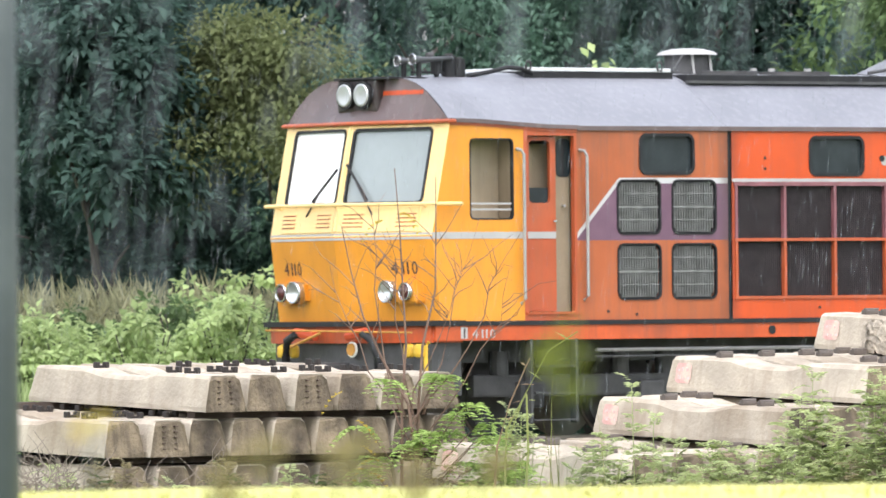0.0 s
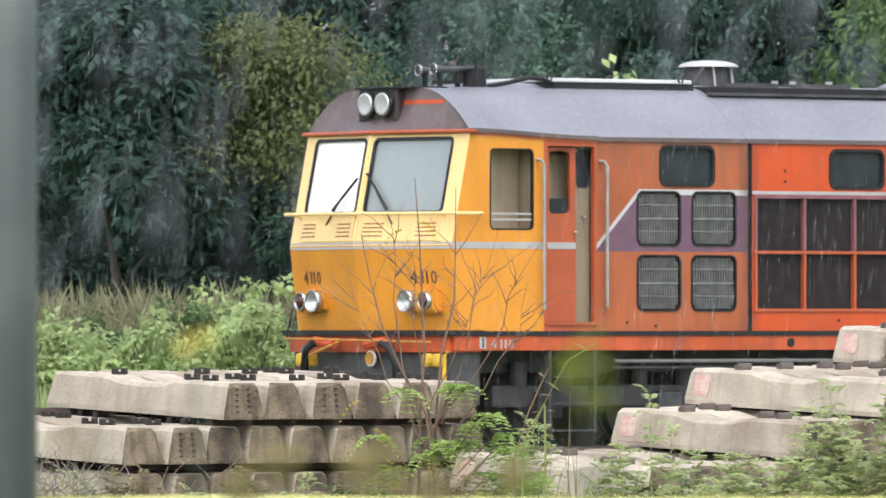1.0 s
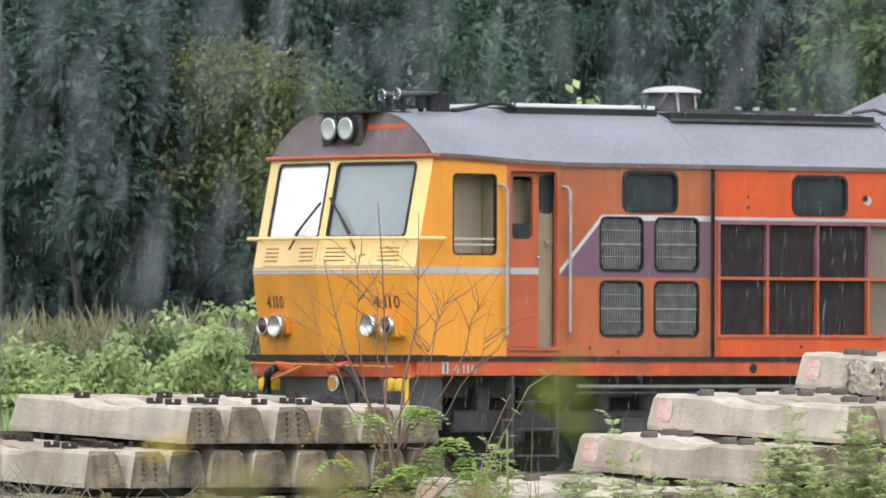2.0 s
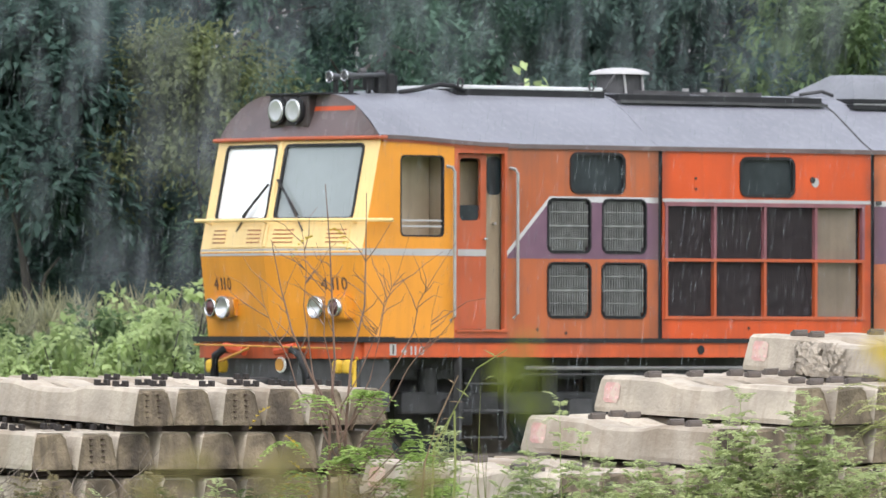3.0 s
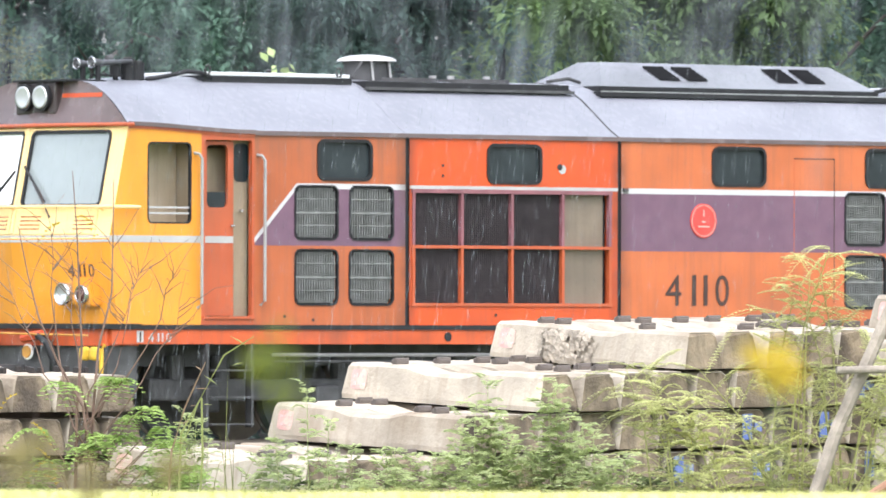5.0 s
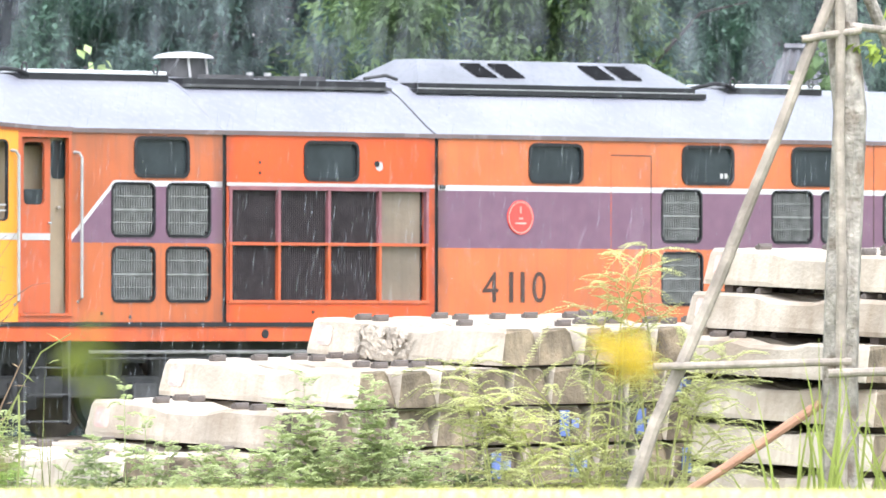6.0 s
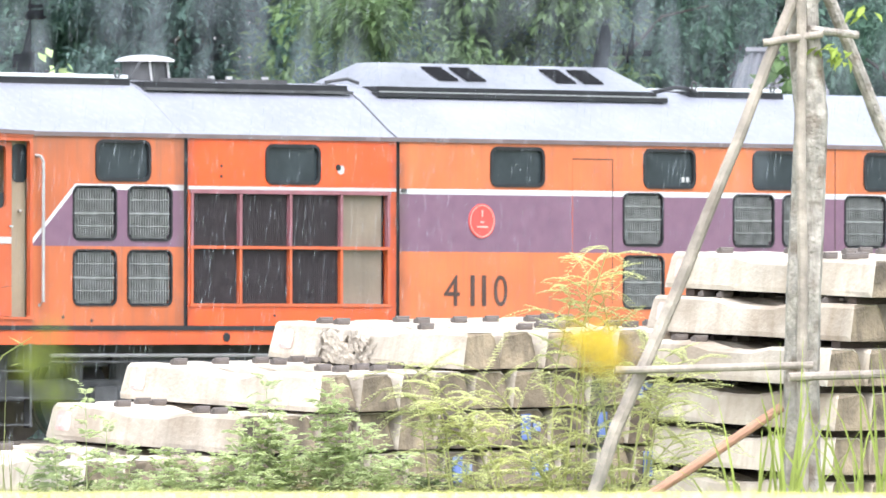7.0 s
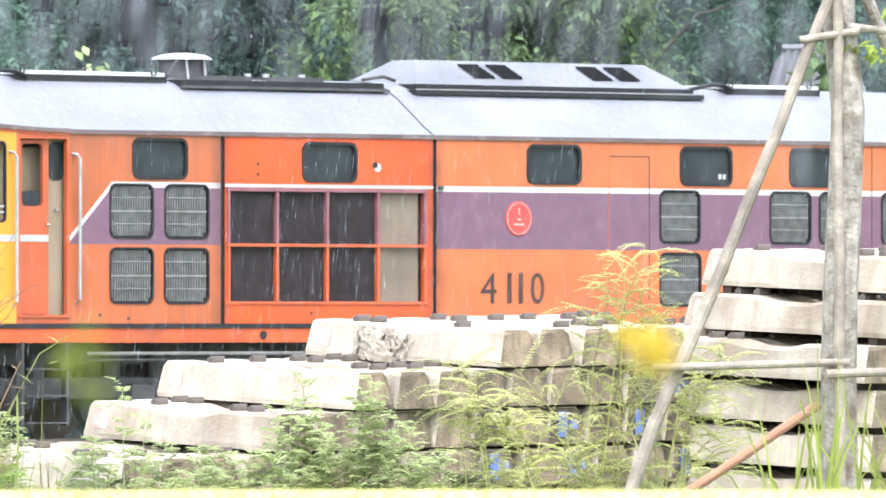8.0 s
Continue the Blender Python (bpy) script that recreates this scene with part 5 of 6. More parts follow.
def build_sapling():
    """A half-bare sapling in front of the left stack, green only near its foot."""
    rng = random.Random(12)
    t = thing("sapling", "thin half-bare sapling with green feathery leaves near its foot", "sapling", at=tuple(spot(-1.80, 58.6, 0)))
    right, ahead = Vector((0.777, -0.629, 0)), Vector((0.629, 0.777, 0))
    bm = bmesh.new()
    twig_bark = material("reddish_twig_bark", (0.17, 0.105, 0.08), 0.8, 0, 8, 0.3, 40, 0.2)
    ends = [(-0.10, 2.55), (0.14, 2.5), (-0.42, 2.20), (0.40, 2.25), (0.58, 1.95), (-0.5, 2.0), (0.25, 2.05), (-0.15, 2.2), (0.68, 2.2), (-0.30, 2.45)]
    acc = ([], [], [], [])
    mains = []
    for i, (du, z) in enumerate(ends):
        e = right * du + ahead * rng.uniform(-0.2, 0.2) + Vector((0, 0, z))
        if i < 3:
            b = right * (0.06 * (i - 1)) + Vector((0, 0, -0.05))
            k = right * (0.05 * (i - 1) + du * 0.2) + ahead * rng.uniform(-0.06, 0.06) + Vector((0, 0, 1.15))
            mains.append((b, k))
        else:
            b0, k0 = mains[i % 3]
            b = b0.lerp(k0, 0.72 + 0.035 * (i - 3))
            k = b.lerp(e, 0.4) + right * du * 0.12
        m = (k + e) / 2 + right * rng.uniform(-0.08, 0.08)
        thick = 0.0145 if i < 3 else 0.0062
        bm = bmesh.new()
        crook = lambda a: right * rng.uniform(-a, a) + ahead * rng.uniform(-a, a)
        line = [b, b.lerp(k, 0.3) + crook(0.025), b.lerp(k, 0.65) + crook(0.035), k, k.lerp(m, 0.5) + crook(0.035), m, m.lerp(e, 0.5) + crook(0.03), e]
        rod(bm, line, thick, 6, True, 0.18)
        for q in range(7):
            f = rng.uniform(0.15, 0.95)
            s = line[4].lerp(line[5], f * 2) if f < 0.5 else line[5].lerp(line[6], f * 2 - 1)
            w = (e - k).normalized() * rng.uniform(0.5, 1.1) + right * rng.choice((-1, 1)) * rng.uniform(0.3, 0.9) + ahead * rng.uniform(-0.4, 0.4)
            ln = rng.uniform(0.08, 0.34)
            rod(bm, [s, s + w * ln * 0.35 + crook(0.02), s + w * ln * 0.7 + crook(0.025), s + w * ln + Vector((0, 0, rng.uniform(-0.05, 0.05)))], 0.0034, 4, True, 0.3)
        part("branch", bm, twig_bark, t)
    for i in range(26):
        du = rng.uniform(-0.02, 0.82) if i % 4 else rng.uniform(-0.35, 0.1)
        tip = right * du + ahead * rng.uniform(-0.25, 0.1) + Vector((0, 0, rng.uniform(0.60, 1.34) - 0.12 * abs(du)))
        stalk = right * du * 0.35 + Vector((0, 0, tip.z - 0.22))
        part("leaf_stalk", rod(bmesh.new(), [stalk, stalk.lerp(tip, 0.6) + Vector((0, 0, 0.05)), tip], 0.004, 4, True, 0.5), twig_bark, t)
        for k in range(5):
            a = k * 1.26 + rng.uniform(-0.4, 0.4)
            way = right * math.cos(a) + ahead * math.sin(a) + Vector((0, 0, rng.uniform(0.1, 0.8)))
            frond(acc, tip, way, rng.uniform(0.11, 0.19), 8, 0.062, rng.uniform(0.7, 1.5), rng)
    P = [tuple(v) for v in acc[0]]
    o = new("leaves", leaf_mesh("leaves", P, acc[1], acc[2], np.array(acc[3]), np.array(acc[3]) * 0.5, leaf_material("fresh_sapling_leaves", (0.40, 0.56, 0.17), islands=0.3, through_light=0.45)))
    o.parent = t
    acc = ([], [], [], [])
    for du, z in ((-0.36, 1.05), (-0.33, 0.9), (-0.22, 0.82), (-0.40, 1.22), (-0.08, 2.28), (-0.15, 2.24), (-0.28, 0.74)):
        frond(acc, right * du + ahead * -0.15 + Vector((0, 0, z)), right * rng.choice((-1, 1)) * rng.uniform(0.5, 1.0) + ahead * rng.uniform(-0.5, 0.2) + Vector((0, 0, 0.15)), 0.13, 6, 0.055, 1.1, rng)
    o = new("yellow_leaves", leaf_mesh("yellow_leaves", [tuple(v) for v in acc[0]], acc[1], acc[2], np.array(acc[3]), np.array(acc[3]) * 0.55, leaf_material("yellowed_leaves", (0.50, 0.36, 0.05))))
    o.parent = t


build_sapling()


def dry_stalk(points, seed, mat, label):
    """A bent dry stalk rising from the ground, through points given as metres right and height."""
    rng = random.Random(seed)
    u0 = points[0][0] - 0.05
    t = thing("dry_stalk", label, "stalk", "dry stalks before the stacks", at=tuple(spot(u0, 57.5, 0)))
    right = Vector((0.777, -0.629, 0))
    line = [Vector((0, 0, -0.03))] + [right * (u - u0) + Vector((0, rng.uniform(-0.03, 0.03), z)) for u, z in points]
    part("stem", rod(bmesh.new(), line, 0.009, 6, True, 0.35), mat, t)
    acc = ([], [], [], [])
    for k in range(5):
        q = line[1].lerp(line[-1], 0.2 * k + 0.1)
        acc[0].append(q)
        acc[1].append(right * rng.choice((-1, 1)) + Vector((0, 0, rng.uniform(-0.2, 0.9))))
        acc[2].append(Vector((rng.uniform(-1, 1), -0.5, 1)))
        acc[3].append(rng.uniform(0.05, 0.12))
    o = new("blade_tuft", leaf_mesh("blades", [tuple(v) for v in acc[0]], acc[1], acc[2], np.array(acc[3]), 0.010, mat))
    o.parent = t
    tagged(o, kind="stuff")


DRY_REED = leaf_material("dry_reed", (0.42, 0.30, 0.20))
GREEN_REED = leaf_material("green_reed", (0.42, 0.46, 0.18))
dry_stalk([(-1.295, 0.90), (-1.19, 1.16), (-1.075, 1.42)], 1, DRY_REED, "bent dry brown stalk in front of the sleepers")
dry_stalk([(-1.21, 1.0), (-0.96, 1.46), (-0.82, 1.57)], 2, GREEN_REED, "thin leaning green stalk in front of the sleepers")
dry_stalk([(-1.11, 0.88), (-1.105, 1.21), (-1.14, 1.16), (-1.20, 0.97)], 3, GREEN_REED, "folded green grass stalk in front of the sleepers")


def herb(u, d, top, width, seed, mat=None, label="feathery green weed in front of the sleepers", stems=5, base=0.0, leaflet=0.058):
    """A bushy weed with upright stems and small pinnate leaves all along them."""
    rng = random.Random(seed)
    t = thing("weed", label, "weed", "weeds before the stacks", at=tuple(spot(u, d, base)))
    right, ahead = Vector((0.777, -0.629, 0)), Vector((0.629, 0.777, 0))
    acc = ([], [], [], [])
    for i in range(stems):
        f = (i - (stems - 1) / 2) / max(1, stems - 1)
        e = right * width * f * rng.uniform(0.7, 1.1) + ahead * rng.uniform(-0.12, 0.12) + Vector((0, 0, (top - base) * (1 - 0.9 * f * f) * rng.uniform(0.8, 1.0)))
        b = right * width * f * 0.3
        m = b.lerp(e, 0.5) + right * rng.uniform(-0.04, 0.04)
        part("stem", rod(bmesh.new(), [b, m, e], 0.006, 5, True, 0.3), mat or LEAF_HERB, t)
        sprigs = 34 if stems > 3 else 13
        for q in range(sprigs):
            k = 1 - (0.72 if stems > 3 else 0.42) * (1 - q / (sprigs - 1))
            s = b.lerp(m, k * 2) if k < 0.5 else m.lerp(e, k * 2 - 1)
            a = q * 2.4 + rng.uniform(-0.3, 0.3)
            way = right * math.cos(a) + ahead * math.sin(a) + Vector((0, 0, rng.uniform(0.5, 1.4)))
            frond(acc, s, way, rng.uniform(0.09, 0.20) * (1.15 - 0.35 * k), 7, leaflet * rng.uniform(0.8, 1.25) * (1.15 - 0.3 * k), rng.uniform(0.2, 0.8), rng)
    o = new("leaves", leaf_mesh("leaves", [tuple(v) for v in acc[0]], acc[1], acc[2], np.array(acc[3]), np.array(acc[3]) * 0.5, mat or LEAF_HERB))
    o.parent = t


for u, top, w, seed, st in ((-0.72, 0.98, 0.34, 1, 4), (-0.50, 1.42, 0.30, 2, 3), (-0.30, 0.95, 0.4, 3, 4), (0.02, 1.02, 0.42, 4, 5), (0.32, 0.96, 0.36, 5, 5), (0.60, 1.36, 0.26, 6, 6), (0.74, 1.02, 0.34, 7, 6),
                            (0.95, 1.30, 0.24, 8, 6), (1.14, 1.10, 0.34, 9, 5), (0.46, 1.54, 0.10, 10, 2), (-0.1, 0.84, 0.5, 11, 5), (1.35, 1.02, 0.36, 13, 4)):
    herb(u, 58.8 - 0.3 * (seed % 3), top, w, seed, stems=st)
for u, top, w, seed in ((-3.95, 0.86, 0.3, 21), (-3.2, 0.82, 0.4, 22), (-2.6, 0.80, 0.4, 23), (-1.35, 0.98, 0.35, 24), (-1.2, 1.22, 0.22, 25)):
    herb(u, 58.9, top, w, seed, stems=4, leaflet=0.045)


def build_feathery_bush():
    """A yellow-green bush with long arching sprays of fine leaflets."""
    rng = random.Random(31)
    t = thing("feathery_bush", "yellow-green bush with arching sprays of fine leaflets", "bush", at=tuple(spot(2.15, 53.6, 0)))
    right, ahead = Vector((0.777, -0.629, 0)), Vector((0.629, 0.777, 0))
    bm = bmesh.new()
    acc = ([], [], [], [])
    for i in range(38):
        z = rng.uniform(0.80, 1.62)
        du = rng.uniform(-0.95, 0.75)
        if i < 5:
            du, z = (0.02 + 0.05 * i, 1.78 + 0.07 * i)
        b = Vector((0, 0, -0.03)) + right * (du * 0.2 + rng.uniform(-0.5, 0.4))
        k = b.lerp(right * du, 0.6) * 1.0 + ahead * rng.uniform(-0.35, 0.2) + Vector((0, 0, z * 0.8))
        e = right * du + ahead * rng.uniform(-0.45, 0.25) + Vector((0, 0, z))
        rod(bm, [b, b.lerp(k, 0.6), k, e], 0.009, 5, True, 0.25)
        for q in range(9):
            s = k.lerp(e, 0.05 + 0.95 * q / 8)
            sg = 1 if q % 2 else -1
            way = (e - k).normalized() * 0.6 + right * sg * rng.uniform(0.3, 1.0) * (-1 if i % 2 else 1) + Vector((0, 0, rng.uniform(-0.1, 0.3))) + ahead * rng.uniform(-0.5, 0.4)
            rib = frond(acc, s, way, rng.uniform(0.2, 0.44), 18, 0.038, rng.uniform(0.1, 0.8), rng)
            rod(bm, [rib[0], rib[8], rib[-1]], 0.0028, 4, True, 0.4)
    tagged(part("spray_stem", bm, leaf_material("yellow_green_stems", (0.58, 0.58, 0.26), islands=0.2), t), kind="stuff")
    o = new("leaves", leaf_mesh("leaves", [tuple(v) for v in acc[0]], acc[1], acc[2], np.array(acc[3]), np.array(acc[3]) * 0.38, LEAF_YELLOW))
    o.parent = t


build_feathery_bush()


def grass_tuft(u, d, top, n, spread, seed, mat, label, width=0.014):
    rng = np.random.default_rng(seed)
    t = thing("grass_tuft", label, "grass", "grass tufts", at=tuple(spot(u, d, 0)))
    verts, faces = [], []
    for i in range(n):
        b = np.array([rng.uniform(-spread, spread) * 0.4, rng.uniform(-0.1, 0.1), 0])
        lean = rng.normal(size=2) * spread * 0.55
        h = top * rng.uniform(0.55, 1.0)
        bow = rng.uniform(0.0, 0.35)
        for k in range(7):
            f = k / 6
            p = b + np.array([lean[0] * f ** 2 * 1.3, lean[1] * f ** 2, h * (f - bow * f ** 3)])
            w = width * (1 - f ** 2 * 0.92) / 2
            verts += [tuple(p + np.array([w * 0.78, -w * 0.63, 0])), tuple(p + np.array([0, 0, 0]) - np.array([w * 0.78, -w * 0.63, 0])), tuple(p + np.array([w * 0.3, w * 0.3, 0]))]
        s = len(verts) - 21
        for k in range(6):
            a = s + 3 * k
            faces += [(a, a + 2, a + 5, a + 3), (a + 2, a + 1, a + 4, a + 5)]
    o = tagged(new("blade_tuft", mesh_from("blades", verts, faces, mat)), kind="stuff")
    o.parent = t


GRASS_FRESH = leaf_material("fresh_grass_blades", (0.34, 0.39, 0.10), islands=0.3)
for u, top, n, sp, seed in ((2.95, 1.55, 14, 0.28, 1), (3.15, 1.75, 16, 0.25, 2), (3.40, 1.6, 14, 0.25, 3), (3.62, 1.8, 16, 0.24, 4), (3.85, 1.65, 14, 0.25, 5), (4.1, 1.6, 12, 0.25, 6)):
    grass_tuft(u, 50.5, top, n, sp, seed, GRASS_FRESH, "fresh yellow-green tuft of long grass", 0.022)
for u, top, n, sp, seed in ((-0.95, 1.52, 7, 0.16, 11), (-1.08, 1.3, 7, 0.2, 12), (-0.6, 1.2, 6, 0.2, 13)):
    grass_tuft(u, 57.5, top, n, sp, seed, leaf_material("dry_green_grass", (0.26, 0.27, 0.10), islands=0.3), "thin tall grass stems", 0.008)


DRY_WEED = leaf_material("dry_weed_leaves", (0.34, 0.29, 0.17))
for u, top, w, seed in ((-3.6, 0.88, 0.4, 51), (-2.9, 0.86, 0.5, 52), (-2.3, 0.84, 0.45, 53), (-1.6, 0.86, 0.4, 54), (0.9, 0.88, 0.5, 55)):
    herb(u, 58.3, top, w, seed, DRY_WEED, "dry brownish weed at the foot of the stack", 5, 0.0, 0.04)


LEAF_FOOT = leaf_material("dark_undergrowth_leaves", (0.13, 0.17, 0.07), islands=0.3)
for u, top, w, seed in ((-4.1, 0.62, 0.5, 61), (-3.7, 0.72, 0.5, 62), (-3.3, 0.66, 0.5, 63), (-2.95, 0.74, 0.5, 64), (-2.6, 0.68, 0.5, 65), (-2.25, 0.74, 0.5, 66), (-0.55, 0.70, 0.5, 67), (1.6, 0.8, 0.5, 68)):
    herb(u, 58.6, top, w, seed, LEAF_FOOT, "dark green undergrowth at the foot of the stack", 6, 0.0, 0.06)


def build_spall():
    """A broken patch on the foremost sleeper of the stepped stack, with bare rough aggregate."""
    rng = np.random.default_rng(17)
    bm = bmesh.new()
    ny, nz = 26, 11
    grid = []
    for j in range(ny):
        col = []
        for k in range(nz):
            y, z = -33.40 + 0.60 * j / (ny - 1), 1.38 + 0.215 * k / (nz - 1)
            edge = min(j, ny - 1 - j, 4) / 4 * min(k, nz - 1 - k, 2) / 2
            col.append(bm.verts.new((-21.690 + 0.034 * k / (nz - 1) - 0.018 * edge * (0.35 + rng.uniform(0, 1)) + 0.008, y + rng.uniform(-0.008, 0.008), z + 0.034 * (j / ny) + rng.uniform(-0.006, 0.006))))
        grid.append(col)
    for j in range(ny - 1):
        for k in range(nz - 1):
            if rng.uniform() > 0.9 - 0.8 * min(1, min(j, ny - 2 - j) / 6):
                bm.faces.new((grid[j][k], grid[j + 1][k], grid[j + 1][k + 1], grid[j][k + 1]))
    bmesh.ops.delete(bm, geom=[v for v in bm.verts if not v.link_faces], context="VERTS")
    ob = part("spalled_patch", bm, material("bare_aggregate", (0.36, 0.31, 0.25), 0.95, 0, 18, 0.4, 60, 0.4, 0, (0.14, 0.115, 0.09), 0.6), None)
    tagged(ob, "broken patch of rough aggregate on a concrete sleeper", "rubble")


build_spall()


def build_dead_brush():
    rng = random.Random(77)
    t = thing("dead_brush", "grey tangle of dead twigs at the stack's foot", "twigs", at=tuple(spot(-3.9, 58.4, 0)))
    bm = bmesh.new()
    right = Vector((0.777, -0.629, 0))
    for i in range(170):
        b = right * (rng.uniform(-0.35, 0.05) if i % 3 else rng.uniform(-0.35, 0.9)) + Vector((0, rng.uniform(-0.1, 0.1), rng.uniform(0.45, 0.80)))
        w = right * rng.uniform(-0.22, 0.26) + Vector((0, rng.uniform(-0.1, 0.1), rng.uniform(0.0, 0.24)))
        bend = lambda: Vector((rng.uniform(-1, 1), rng.uniform(-1, 1), rng.uniform(-1, 1))) * 0.022
        rod(bm, [b, b + w * 0.35 + bend(), b + w * 0.7 + bend(), b + w], 0.0034, 4, True, 0.4)
    for k in range(8):
        rod(bm, [right * (0.12 * k - 0.35), right * (0.12 * k - 0.38) + Vector((0, 0, 0.7))], 0.007, 4)
    part("twig_tangle", bm, material("dead_grey_twigs", (0.22, 0.18, 0.15), 0.9, 0, 8, 0.3, 40, 0.2), t)


build_dead_brush()

# ---- propped young tree, post and bank near the camera ----
PALE_WOOD = material("weathered_pale_wood", (0.31, 0.265, 0.22), 0.85, 0, 8, 0.4, 40, 0.5, 0.3, (0.10, 0.08, 0.065), 0.6)
TRUNK_BARK = material("lichened_grey_bark", (0.34, 0.305, 0.265), 0.9, 0, 14, 0.5, 45, 0.8, 0.35, (0.12, 0.085, 0.06), 0.95)
RUST_WOOD = material("reddish_wet_wood", (0.30, 0.16, 0.10), 0.8, 0, 6, 0.3, 40, 0.3)
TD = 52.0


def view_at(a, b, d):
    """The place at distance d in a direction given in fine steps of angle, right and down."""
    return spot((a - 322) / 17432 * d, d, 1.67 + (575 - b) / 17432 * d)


def knotty(bm, p, q, r, seed, r2=None):
    rng = random.Random(seed)
    p, q = Vector(p), Vector(q)
    n = 9
    pts = [p.lerp(q, k / n) + Vector((rng.uniform(-1, 1), rng.uniform(-1, 1), 0)) * r * (0.34 if 0 < k < n else 0) for k in range(n + 1)]
    return rod(bm, pts, r, 9, True, (r2 or r) / r)


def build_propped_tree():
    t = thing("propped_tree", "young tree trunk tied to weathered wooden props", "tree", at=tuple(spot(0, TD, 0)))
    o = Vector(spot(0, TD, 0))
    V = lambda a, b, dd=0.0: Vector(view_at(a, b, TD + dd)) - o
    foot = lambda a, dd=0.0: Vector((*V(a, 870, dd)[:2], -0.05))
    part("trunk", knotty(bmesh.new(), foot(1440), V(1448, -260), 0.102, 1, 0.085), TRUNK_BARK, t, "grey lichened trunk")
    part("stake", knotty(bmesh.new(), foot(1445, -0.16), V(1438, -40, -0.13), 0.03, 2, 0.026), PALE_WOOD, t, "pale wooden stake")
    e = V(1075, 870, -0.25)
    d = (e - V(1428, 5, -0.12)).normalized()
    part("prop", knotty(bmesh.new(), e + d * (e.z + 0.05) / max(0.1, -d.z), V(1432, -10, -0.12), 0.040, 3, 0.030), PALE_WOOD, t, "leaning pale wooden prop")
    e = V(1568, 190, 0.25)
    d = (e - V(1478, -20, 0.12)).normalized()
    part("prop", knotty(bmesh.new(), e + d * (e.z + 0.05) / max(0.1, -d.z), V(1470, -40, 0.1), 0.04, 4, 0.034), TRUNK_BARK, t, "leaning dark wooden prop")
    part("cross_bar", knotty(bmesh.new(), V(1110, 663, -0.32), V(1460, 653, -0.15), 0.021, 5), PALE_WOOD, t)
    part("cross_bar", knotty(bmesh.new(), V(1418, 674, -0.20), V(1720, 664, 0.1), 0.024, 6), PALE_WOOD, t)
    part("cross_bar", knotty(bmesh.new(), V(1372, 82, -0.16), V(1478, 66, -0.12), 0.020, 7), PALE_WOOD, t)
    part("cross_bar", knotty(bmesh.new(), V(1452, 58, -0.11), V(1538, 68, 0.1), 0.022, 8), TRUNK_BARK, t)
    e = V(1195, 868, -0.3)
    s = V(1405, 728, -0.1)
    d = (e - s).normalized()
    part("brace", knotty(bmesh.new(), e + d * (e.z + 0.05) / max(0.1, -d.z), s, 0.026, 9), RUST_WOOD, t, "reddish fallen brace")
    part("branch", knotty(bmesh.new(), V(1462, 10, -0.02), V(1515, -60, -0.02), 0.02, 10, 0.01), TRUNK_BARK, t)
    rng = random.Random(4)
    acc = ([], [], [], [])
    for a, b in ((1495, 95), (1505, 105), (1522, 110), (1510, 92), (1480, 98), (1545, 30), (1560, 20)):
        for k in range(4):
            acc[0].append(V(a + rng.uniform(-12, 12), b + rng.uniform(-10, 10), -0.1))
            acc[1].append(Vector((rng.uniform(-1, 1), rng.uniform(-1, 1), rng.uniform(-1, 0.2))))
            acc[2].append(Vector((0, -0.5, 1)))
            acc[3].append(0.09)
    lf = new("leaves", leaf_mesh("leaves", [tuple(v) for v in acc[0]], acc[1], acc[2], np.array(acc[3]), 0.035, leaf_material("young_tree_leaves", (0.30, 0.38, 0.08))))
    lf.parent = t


build_propped_tree()
POST = material("grey_painted_post", (0.04, 0.052, 0.05), 0.6, 0, 4, 0.2, 30, 0.2, 0.3, (0.15, 0.17, 0.16), 0.3)
p = spot(-1.560, 21, 0)
ob = part("fence_post", rod(bmesh.new(), [(p[0], p[1], -0.1), (p[0], p[1], 1.5), (p[0], p[1], 2.75)], 0.072, 24), POST, None, smooth=True)
tagged(ob, "plain grey round metal post near the camera", "post")

BANK_GRASS = material("sunlit_short_grass", (0.58, 0.57, 0.20), 0.9, 0, 3, 0.25, 60, 0.5, 0, (0.40, 0.36, 0.12), 0.4)


def build_bank():
    """A low grassy bank across the foreground."""
    us = np.linspace(-14, 14, 57)
    prof = ((22.0, 0.0), (24.0, 0.55), (26.0, 1.02), (27.5, 1.165), (28.2, 1.178), (29.5, 1.0), (32, 0.4), (34, -0.03))
    verts = [tuple(spot(u, d, z + (0.012 * noise.noise((u * 3, d, 0)) if z > 0.2 else 0))) for u in us for d, z in prof]
    k = len(prof)
    faces = [(i * k + j, (i + 1) * k + j, (i + 1) * k + j + 1, i * k + j + 1) for i in range(len(us) - 1) for j in range(k - 1)]
    ob = new("grass_bank", mesh_from("grass_bank", verts, faces, BANK_GRASS, smooth=True))
    tagged(ob, "low bank of short yellow-green grass", "bank", kind="structure")
    rng = np.random.default_rng(6)
    n = 5000
    P = np.array([spot(u, d, 1.150) for u, d in zip(rng.uniform(-2.4, 3.4, n), rng.uniform(27.3, 28.4, n))])
    D = rng.normal(size=(n, 3)) * 0.5 + np.array([0, 0, 1.0])
    g = new("bank_grass", leaf_mesh("bank_grass", P, D, rng.normal(size=(n, 3)), rng.uniform(0.02, 0.05, n), 0.006, leaf_material("bank_grass_blades", (0.58, 0.57, 0.20), islands=0.2)))
    tagged(g, "short grass blades along the bank's crest", "grass", kind="stuff")


build_bank()


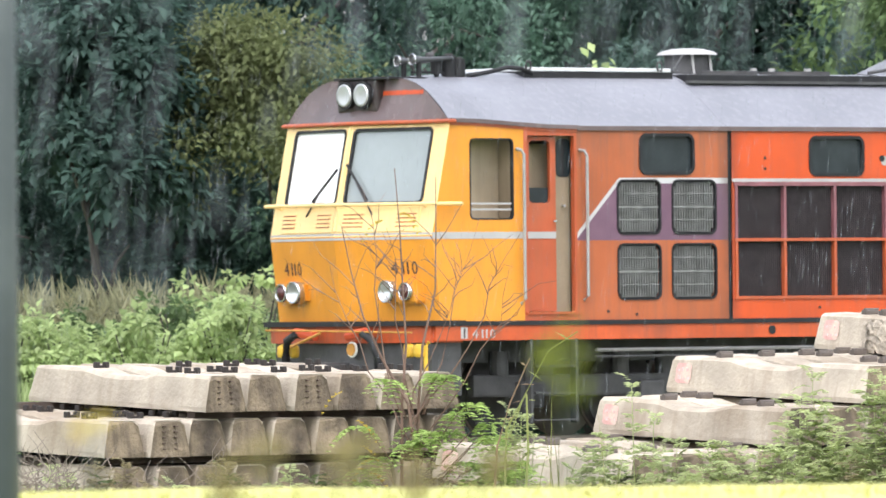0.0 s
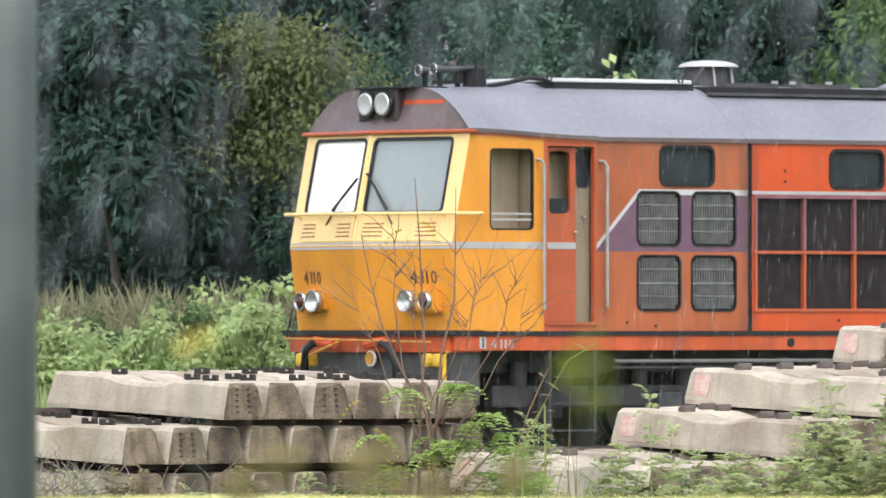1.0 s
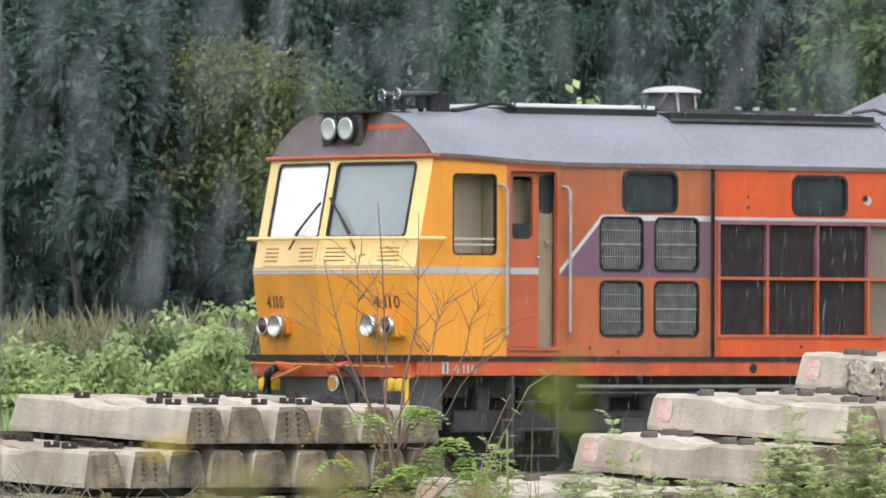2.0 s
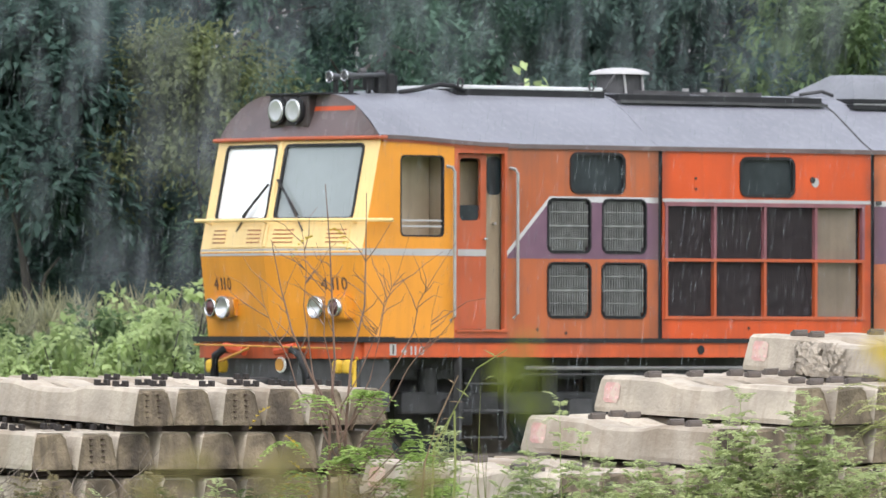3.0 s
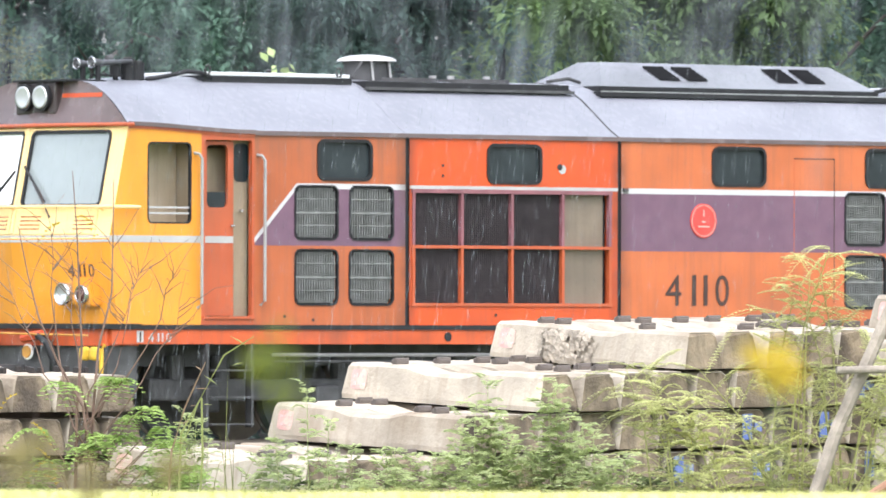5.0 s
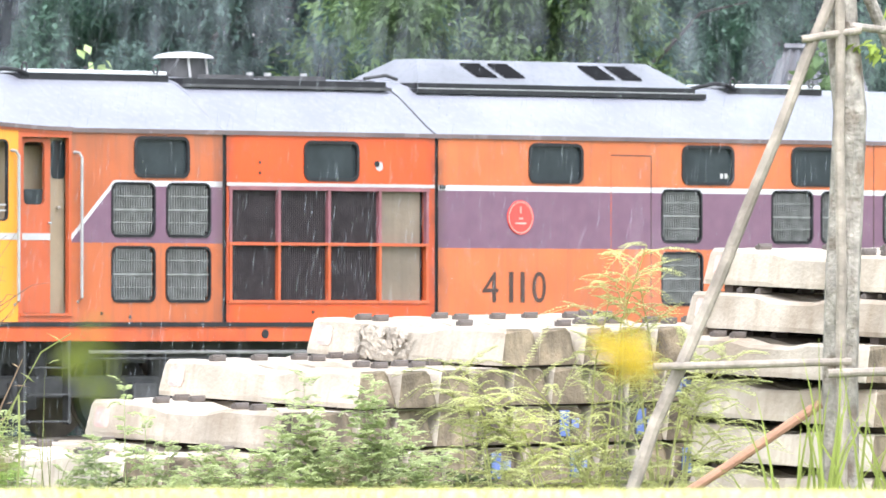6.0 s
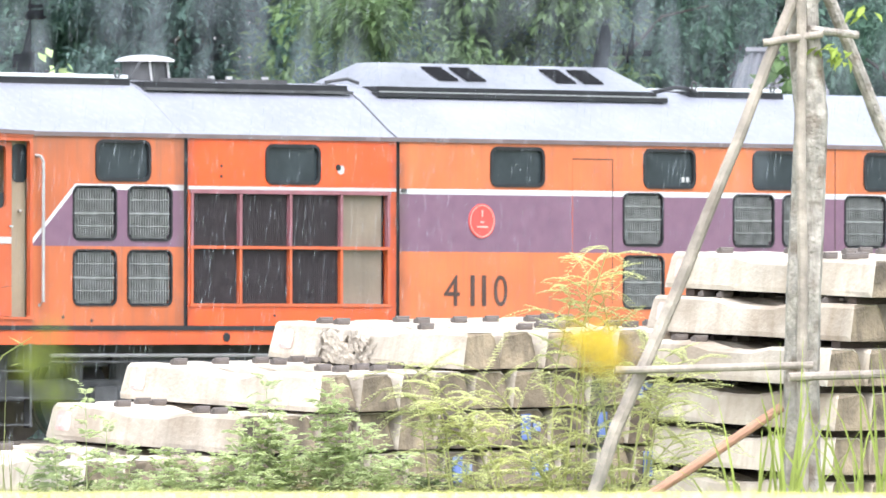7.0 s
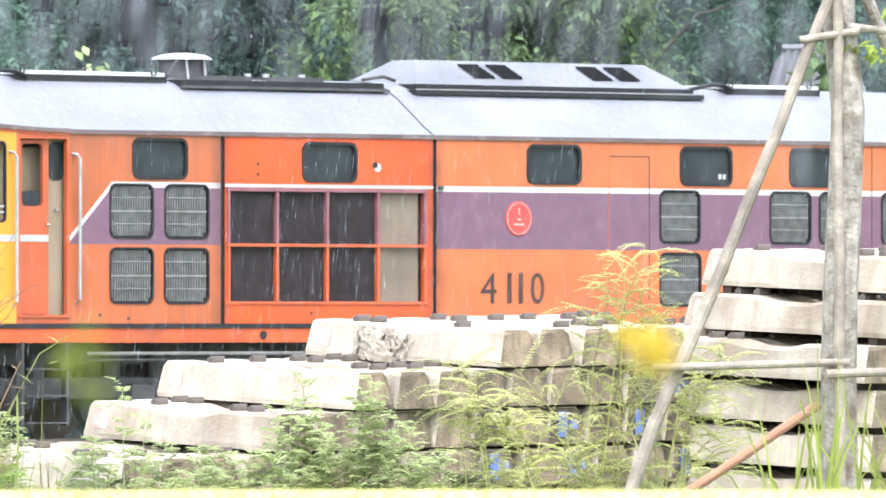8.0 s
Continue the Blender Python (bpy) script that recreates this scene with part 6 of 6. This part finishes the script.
def near_weed(u, d, z, size, mat, label, seed, n=9):
    """A thin weed close to the camera with a tuft of leaves at its tip."""
    rng = random.Random(seed)
    t = thing("near_weed", label, "weed", at=tuple(spot(u, d, 0)))
    part("stem", rod(bmesh.new(), [(0, 0, -0.02), (0.01, 0, z * 0.5), (0, 0, z)], 0.0016, 5), LEAF_MID, t)
    P = [(rng.uniform(-1, 1) * size * 0.3, rng.uniform(-1, 1) * size * 0.3, z + rng.uniform(-0.5, 0.4) * size) for _ in range(n)]
    D = [(rng.uniform(-1, 1), rng.uniform(-1, 1), rng.uniform(-0.6, 0.6)) for _ in range(n)]
    o = new("leaves", leaf_mesh("leaves", P, D, [(-0.6, -0.8, 0.5)] * n, size * 0.6, size * 0.3, mat))
    o.parent = t
    return t


green_tip = near_weed(-0.122, 8.0, 1.642, 0.042, leaf_material("near_green_leaves", (0.26, 0.30, 0.05)), "green weed tip close to the camera", 1, 12)
sway = near_weed(0.40, 9.0, 1.652, 0.044, leaf_material("near_yellow_petals", (0.80, 0.56, 0.04)), "yellow flower head swaying close to the camera", 2, 17)

bloom = near_weed(-0.33, 9.0, 1.60, 0.030, leaf_material("pale_yellow_petals", (0.80, 0.60, 0.10)), "pale yellow flower head swinging close to the camera", 3, 7)
HUSK = leaf_material("brown_green_husks", (0.30, 0.25, 0.10))
for u, d, z, size, seed in ((-0.46, 10.0, 1.530, 0.05, 5), (-0.40, 10.4, 1.515, 0.05, 6), (-0.355, 9.8, 1.535, 0.05, 7), (-0.31, 10.2, 1.510, 0.05, 8), (-0.52, 10.1, 1.505, 0.05, 9), (-0.25, 10.3, 1.505, 0.05, 10)):
    near_weed(u, d, z, size, HUSK, "brownish green weed tip close to the camera", seed, 7)

# ---- rain ----
def water(name, alpha):
    """Falling water drawn out by its speed, and the haze veils: densest along the middle, thinning out to the edges."""
    m = bpy.data.materials.new(name)
    m.use_nodes = True
    N, L = m.node_tree.nodes, m.node_tree.links
    b = N["Principled BSDF"]
    b.inputs["Base Color"].default_value = (0.80, 0.88, 0.96, 1)
    b.inputs["Roughness"].default_value = 0.5
    uv, sp = N.new("ShaderNodeUVMap"), N.new("ShaderNodeSeparateXYZ")
    uv.uv_map = "across"
    L.new(uv.outputs[0], sp.inputs[0])
    fades = []
    for k in (0, 1):
        pp = N.new("ShaderNodeMath")
        pp.operation = "PINGPONG"
        pp.inputs[1].default_value = 0.5
        L.new(sp.outputs[k], pp.inputs[0])
        sm = N.new("ShaderNodeMapRange")
        sm.interpolation_type = "SMOOTHSTEP"
        sm.inputs["From Max"].default_value = 0.5
        L.new(pp.outputs[0], sm.inputs["Value"])
        fades.append(sm.outputs["Result"])
    mul = [N.new("ShaderNodeMath") for _ in range(2)]
    for x in mul:
        x.operation = "MULTIPLY"
    L.new(fades[0], mul[0].inputs[0])
    L.new(fades[1], mul[0].inputs[1])
    L.new(mul[0].outputs[0], mul[1].inputs[0])
    mul[1].inputs[1].default_value = alpha
    L.new(mul[1].outputs[0], b.inputs["Alpha"])
    return m


RAIN, SPRAY, HAZE_VEIL = water("rain_water", 0.22), water("fine_rain_spray", 0.16), water("far_haze_veil", 0.032)
FALL = 8.0
rain_sheets = []


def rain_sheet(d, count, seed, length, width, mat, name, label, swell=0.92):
    """A slanting curtain of falling drops, drawn out by their speed, or of haze veils, tall enough for the whole
    shower.
    """
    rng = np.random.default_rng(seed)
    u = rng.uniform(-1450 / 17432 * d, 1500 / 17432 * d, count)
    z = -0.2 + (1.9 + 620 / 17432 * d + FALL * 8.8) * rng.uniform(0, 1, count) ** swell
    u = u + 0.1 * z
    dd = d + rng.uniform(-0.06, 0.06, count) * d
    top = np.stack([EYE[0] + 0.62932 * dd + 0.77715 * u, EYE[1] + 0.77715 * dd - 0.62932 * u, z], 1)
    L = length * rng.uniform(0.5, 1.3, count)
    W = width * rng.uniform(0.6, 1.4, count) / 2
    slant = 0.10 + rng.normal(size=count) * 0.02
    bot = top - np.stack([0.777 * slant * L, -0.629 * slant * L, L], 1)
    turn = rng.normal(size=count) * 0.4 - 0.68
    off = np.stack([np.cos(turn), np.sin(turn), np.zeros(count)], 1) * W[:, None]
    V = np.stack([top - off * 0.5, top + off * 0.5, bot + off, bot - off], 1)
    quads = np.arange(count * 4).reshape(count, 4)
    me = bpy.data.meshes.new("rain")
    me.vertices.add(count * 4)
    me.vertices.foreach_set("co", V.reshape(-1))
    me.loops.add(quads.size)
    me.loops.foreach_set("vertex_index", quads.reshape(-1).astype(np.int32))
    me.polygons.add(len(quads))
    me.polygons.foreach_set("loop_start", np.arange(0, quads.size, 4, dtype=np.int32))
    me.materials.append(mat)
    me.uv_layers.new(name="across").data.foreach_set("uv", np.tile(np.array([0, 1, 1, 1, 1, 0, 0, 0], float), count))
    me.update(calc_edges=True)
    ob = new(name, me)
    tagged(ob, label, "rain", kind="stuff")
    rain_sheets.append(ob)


for d, c, s, ln, w in ((38, 4000, 1, 0.06, 0.0026), (66, 15000, 2, 0.10, 0.0040), (90, 24000, 3, 0.14, 0.0055), (114, 12000, 4, 0.18, 0.0060)):
    rain_sheet(d, c, s, ln, w, RAIN, "rain", "curtain of falling raindrops")
rain_sheet(93, 60000, 12, 0.20, 0.009, SPRAY, "rain_spray_and_haze", "faint fine spray between the raindrops", 0.85)
# large pale quads added to haze over the trees, thicker towards the end
rain_sheet(114, 9000, 13, 1.5, 0.55, HAZE_VEIL, "rain_spray_and_haze", "broad faint veils that make haze in front of the trees", 0.64)


def motions():
    for k, ob in enumerate(rain_sheets):
        v = FALL * (0.95 + 0.02 * k)
        walk(ob, [(t / 2, pose(-0.777 * 0.1 * v * t / 2, 0.629 * 0.1 * v * t / 2, -v * t / 2)) for t in range(17)])
    rows = ((0.0, 0.23, 0.0), (3.4, 0.235, -0.005), (3.8, 0.235, -0.01), (4.0, 0.283, -0.022), (4.2, 0.316, -0.022), (4.6, 0.349, -0.022), (5.0, 0.352, -0.022), (5.2, 0.356, -0.018), (6.3, 0.389, -0.012), (7.0, 0.392, -0.004), (8.0, 0.405, -0.006))
    walk(sway, [(t, pose(*spot(u, 9.0, z))) for t, u, z in rows])
    home = Vector(spot(-0.122, 8.0, 0))
    rows = ((0.0, 0.0), (0.5, 0.0), (1.5, 0.011), (3.0, 0.024), (4.0, 0.022), (5.0, 0.029), (6.3, 0.026), (7.0, 0.023), (8.0, 0.024))
    walk(green_tip, [(t, pose(home.x + 0.777 * s, home.y - 0.629 * s, 0)) for t, s in rows])
    rows = ((0.0, -0.57, -0.03), (0.2, -0.575, -0.018), (0.5, -0.588, -0.02), (0.6, -0.559, -0.01), (0.8, -0.513, 0.036), (1.0, -0.49, 0.053), (1.2, -0.482, 0.046), (1.4, -0.498, 0.03), (1.7, -0.50, 0.012), (2.8, -0.40, -0.105), (8.0, -0.40, -0.11))
    walk(bloom, [(t, pose(*spot(u, 9.0, z))) for t, u, z in rows])


motions()
